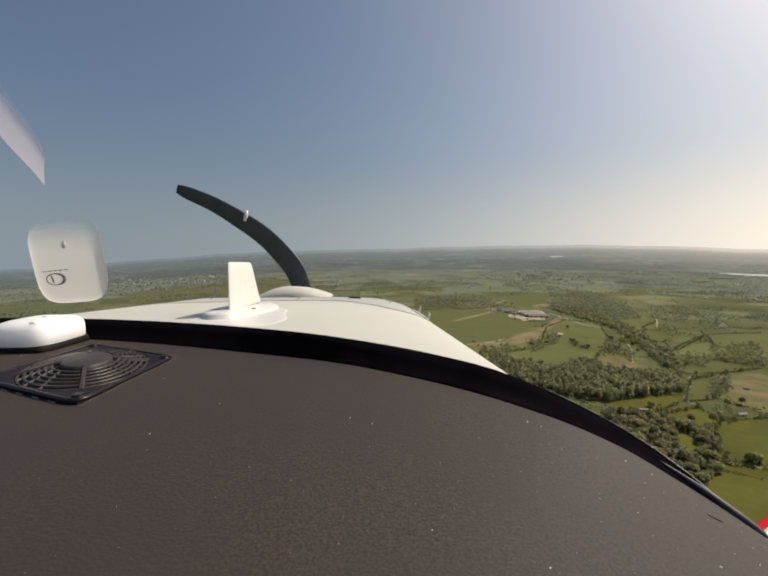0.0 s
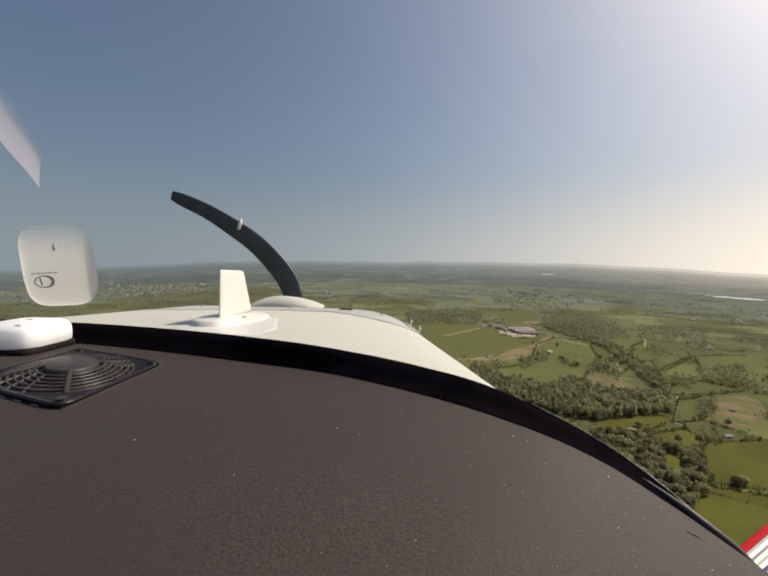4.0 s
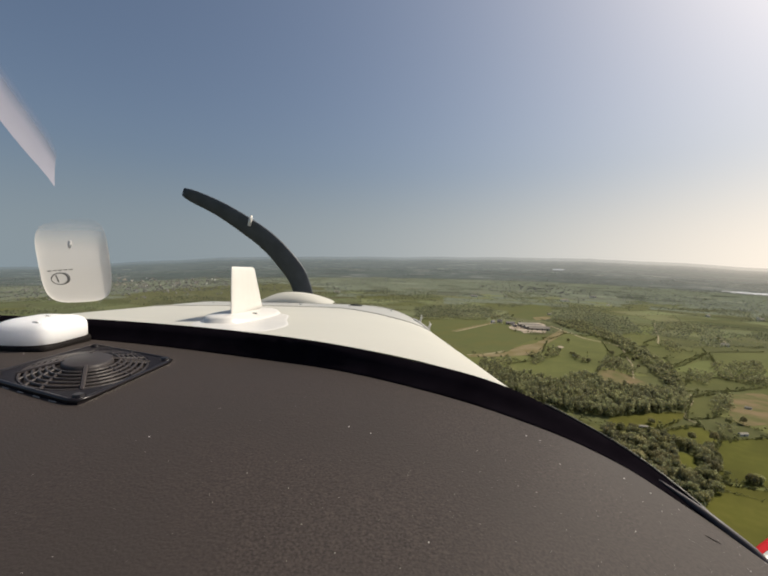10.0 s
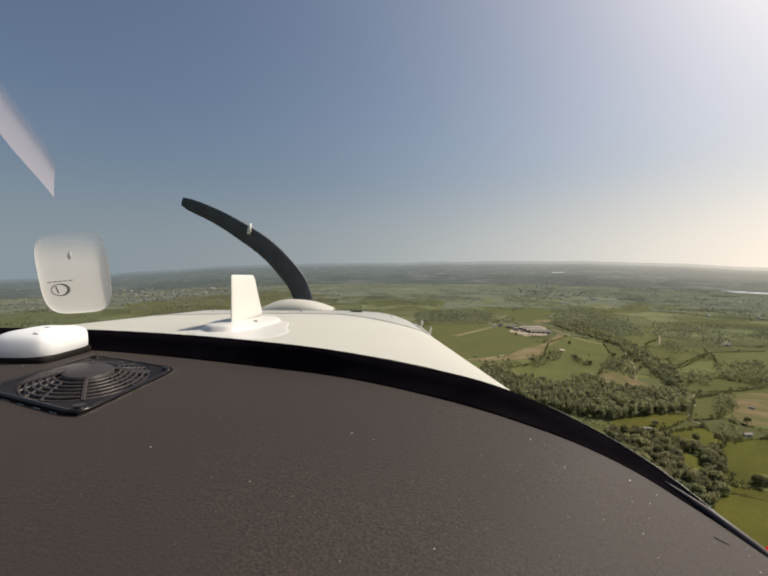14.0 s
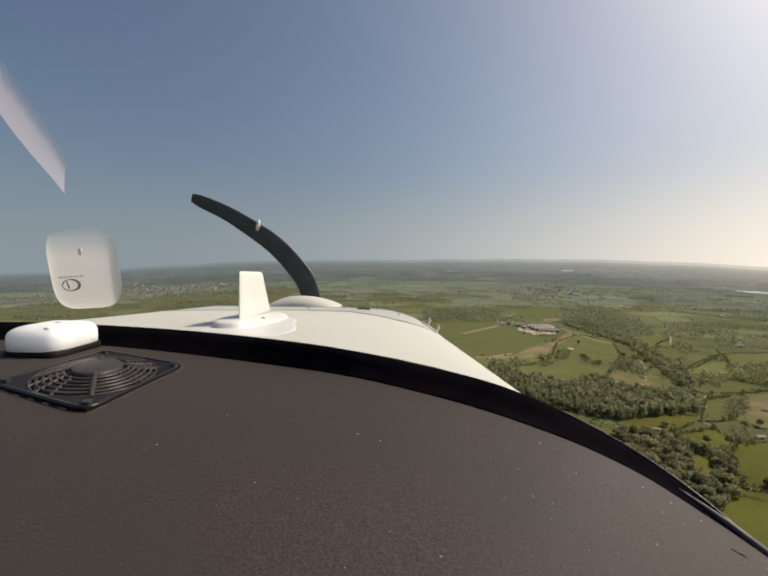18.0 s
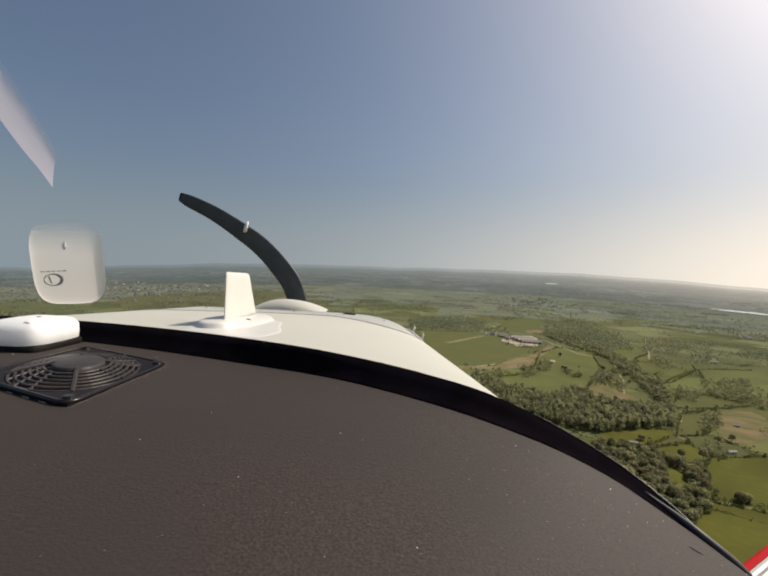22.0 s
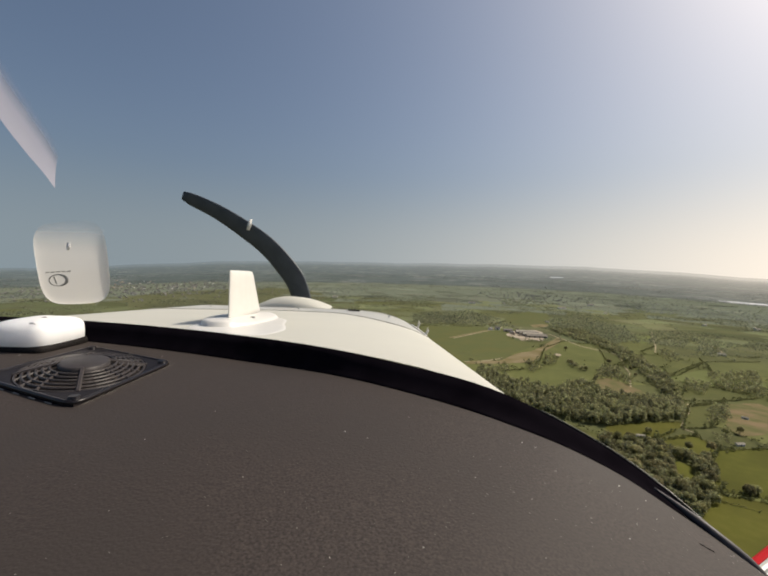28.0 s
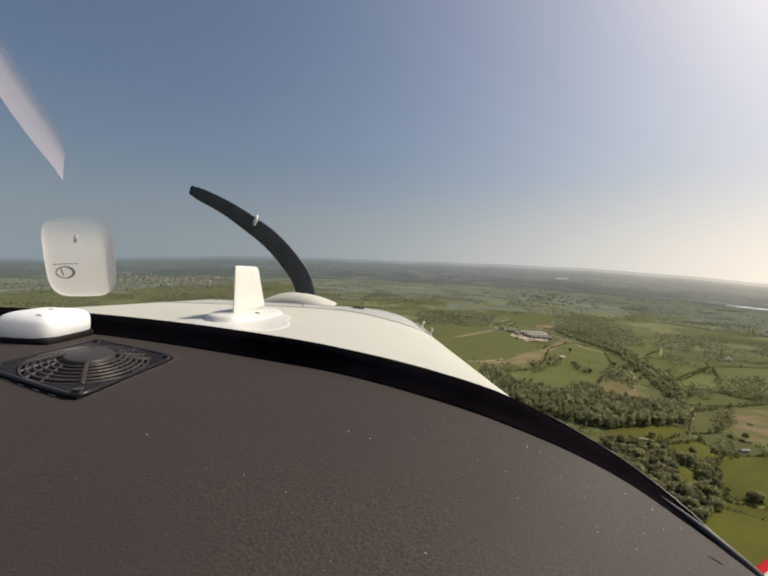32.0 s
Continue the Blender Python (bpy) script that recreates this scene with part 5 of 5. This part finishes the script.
puck = tagged(new("receiver_puck"), "white rounded plastic receiver on a black base, standing on the glareshield", "receiver")
puck.location, puck.scale = (0, 0, HIGH), (1.075, 1.075, 1.075)
x0, x1, y0, y1 = -0.4890, -0.4165, .466, .551
zb, zt = -0.1164, -0.0853
bm = bmesh.new()
pillow(bm, (x0, y0, zb - .012), (x1, y1, zt), 4.5)
part("body", bm, "puck", puck, "glossy white plastic shell", smooth=True)
bm = bmesh.new()
pillow(bm, (x0 + .001, y0 - .001, zb - .012), (x1 + .001, y1, zb + .002), 7, 40, 8)
part("base", bm, "puck_base", puck, "rough black base with dust", smooth=True)
bm = bmesh.new()
pillow(bm, (-0.4480 - .004, .506, zt - .003), (-0.4480 + .004, .513, zt + .0006), 2.5, 16, 8)
part("button", bm, "hub_disc", puck, "small grey button", smooth=True)
bm = bmesh.new()
pillow(bm, (-0.4345 - .0050, .4752, -0.0893 - .0030), (-0.4345 + .0050, .4790, -0.0893 + .0030), 2.5, 16, 8)
part("dimple", bm, "dimple", puck, "shallow round dimple", smooth=True)

# the receiver's reflection in the windscreen, modelled as a translucent white shell
ghost = tagged(new("receiver_reflection"), "windscreen reflection of the white receiver with dark oval emblem, built as a shell", "receiver")
ghost.location = (0, 0, HIGH)
tl, tr, br, bl = (Vector(p) for p in ((-0.6205, 0.6800, 0.0493), (-0.4920, 0.6800, 0.0647), (-0.4765, 0.6800, -0.0835), (-0.5990, 0.6800, -0.0925)))
nrm = (tr - tl).cross(bl - tl).normalized()
if nrm.y < 0:
    nrm = -nrm


def gh(u, v, d=0.0):
    return (tl * (1 - u) + tr * u) * (1 - v) + (bl * (1 - u) + br * u) * v + nrm * d


bm = bmesh.new()
rows = []
for j in range(11):
    b = (j / 10) * math.pi / 2
    row = []
    for i in range(49):
        a = 6.2832 * i / 48
        c, s = math.cos(a), math.sin(a)
        e = .50
        q = math.cos(b) ** .35 if j < 10 else 0
        row.append(gh(.5 + .5 * q * math.copysign(abs(c) ** e, c), .5 + .5 * q * math.copysign(abs(s) ** e, s), .001 - .006 * math.sin(b) ** .7))
    rows.append(row)
sheet(bm, rows)
bmesh.ops.remove_doubles(bm, verts=bm.verts, dist=1e-6)
part("shell", bm, "shell", ghost, "translucent white sheet standing in for the reflected receiver", smooth=True)
bm = bmesh.new()
tube(bm, [gh(.310 + .25 * .5 * math.cos(6.2832 * k / 32), .70 + .065 * math.sin(6.2832 * k / 32) * 1.05, -.0065) for k in range(33)], [.0009 + .0014 * (max(math.cos(6.2832 * k / 32), 0)) for k in range(33)], 6)
part("emblem", bm, "print", ghost, "dark grey oval emblem")
bm = bmesh.new()
tube(bm, [gh(.258, .655, -.0065), gh(.282, .74, -.0065)], .0011, 6)
part("emblem_bar", bm, "print", ghost)
for k in range(5):
    bm = bmesh.new()
    u = .155 + .075 * k
    tube(bm, [gh(u, .598, -.0065), gh(u + .046, .598, -.0065)], .0009, 5)
    part("print_bar", bm, "print", ghost)
bm = bmesh.new()
tube(bm, [gh(.53, .26, -.0055), gh(.52, .31, -.0065), gh(.51, .345, -.006)], [.0022, .0034, .0016], 10)
part("dimple", bm, "dimple", ghost, "shallow grey dimple", smooth=True)

# pale reflection up the windscreen's far side, built as a thin strip
bm = bmesh.new()
A = [Vector(p) for p in ((-0.5237, 0.5000, 0.3067), (-0.4847, 0.5000, 0.2413), (-0.4504, 0.5000, 0.1900), (-0.4234, 0.5000, 0.1473), (-0.4166, 0.5000, 0.1320))]
B = [Vector(p) for p in ((-0.5291, 0.5000, 0.2233), (-0.4892, 0.5000, 0.1657), (-0.4601, 0.5000, 0.1289), (-0.4335, 0.5000, 0.0980), (-0.4229, 0.5000, 0.0837))]
a, b = smooth_line(A, 5), smooth_line(B, 5)
sheet(bm, [[q.lerp(p, k / 8) + Vector((0, -.002 * math.sin(math.pi * k / 8), 0)) for p, q in zip(a, b)] for k in range(9)])
strip = part("sun_strip", bm, "strip", plane, "pale lilac reflection along the windscreen's far edge, built as a strip", smooth=True)
strip.data.attributes.new("across", "FLOAT", "POINT").data.foreach_set("value", [k / 8 for k in range(9) for _ in a])

# sill that carries the glareshield on to the far side of the cockpit
bm = bmesh.new()
sheet(bm, [[(-1.24, .64, -.20), (-.95, .64, -.175), (-.70, .62, -.165)], [(-1.22, .35, -.21), (-.95, .35, -.185), (-.72, .30, -.175)], [(-1.18, -.12, -.24), (-.95, -.12, -.20), (-.74, -.11, -.19)], [(-1.18, -.13, -.6), (-.95, -.13, -.6), (-.74, -.12, -.6)]])
part("cockpit_sill", bm, "vinyl", plane, "dark vinyl sill beside the glareshield", smooth=True)

# fuselage sides and floor below the cockpit
bm = bmesh.new()
rows = []
for y, w in ((.32, .62), (-.2, .64), (-.8, .60), (-1.6, .48), (-2.6, .30), (-3.8, .13)):
    zt_, zb_ = -.26, -.86 + .12 * max(0, -y - .4) 
    ring = [(-w, zt_), (-w * 1.05, zt_ - .2), (-w * .95, (zt_ + zb_) / 2 - .1), (-w * .6, zb_), (w * .6, zb_), (w * .95, (zt_ + zb_) / 2 - .1), (w * 1.05, zt_ - .2), (w, zt_)]
    rows.append([(CENTRE + a_, y, c_) for a_, c_ in ring])
sheet(bm, rows)
part("fuselage", bm, "white_paint", plane, "white fuselage sides below the cockpit", smooth=True)

# wing beyond the windscreen's edge, with its stripes
wing = new("wing")
wing.parent = plane
wa = Vector((0.8300, 0.8200, -0.6345))
run = Vector((1, .45, .14)).normalized()
back = Vector((.05, -1, -.02)).normalized()


def slab(name, s0, s1, mat, high, label):
    bm = bmesh.new()
    p0, p1 = wa - run * .62, wa + run * 4.2
    rows = []
    for s, z in ((s0, high), (s0 + (s1 - s0) * .5, high + .001), (s1, high)):
        rows.append([p0.lerp(p1, k / 8) + back * s + Vector((0, 0, z)) for k in range(9)])
    rows += [[p + Vector((0, 0, -.02 - high)) for p in rows[-1]], [p + Vector((0, 0, -.02 - high)) for p in rows[0]], rows[0]]
    sheet(bm, rows)
    part(name, bm, mat, wing, label)


bm = bmesh.new()
p0, p1 = wa - run * .62, wa + run * 4.2
rows = []
for k in range(9):
    a_ = math.pi * (.5 + k / 8 * 1.0)
    rows.append([p0.lerp(p1, i / 8) + back * (.027 + .027 * math.cos(a_)) + Vector((0, 0, -.022 + .022 * math.sin(a_))) for i in range(9)])
sheet(bm, rows)
part("leading_edge", bm, "red", wing, "red leading edge", smooth=True)
slab("wing_skin", .027, 1.2, "nose_paint", -.006, "white wing skin")
slab("stripe", .028, .041, "nose_paint", .0, "white stripe")
slab("stripe", .041, .054, "grey_stripe", .0, "grey stripe")
slab("stripe", .054, .067, "nose_paint", .0, "white stripe")
slab("stripe", .067, .083, "navy", .0, "dark blue stripe")
slab("stripe", .150, .195, "navy", .0, "dark blue stripe")
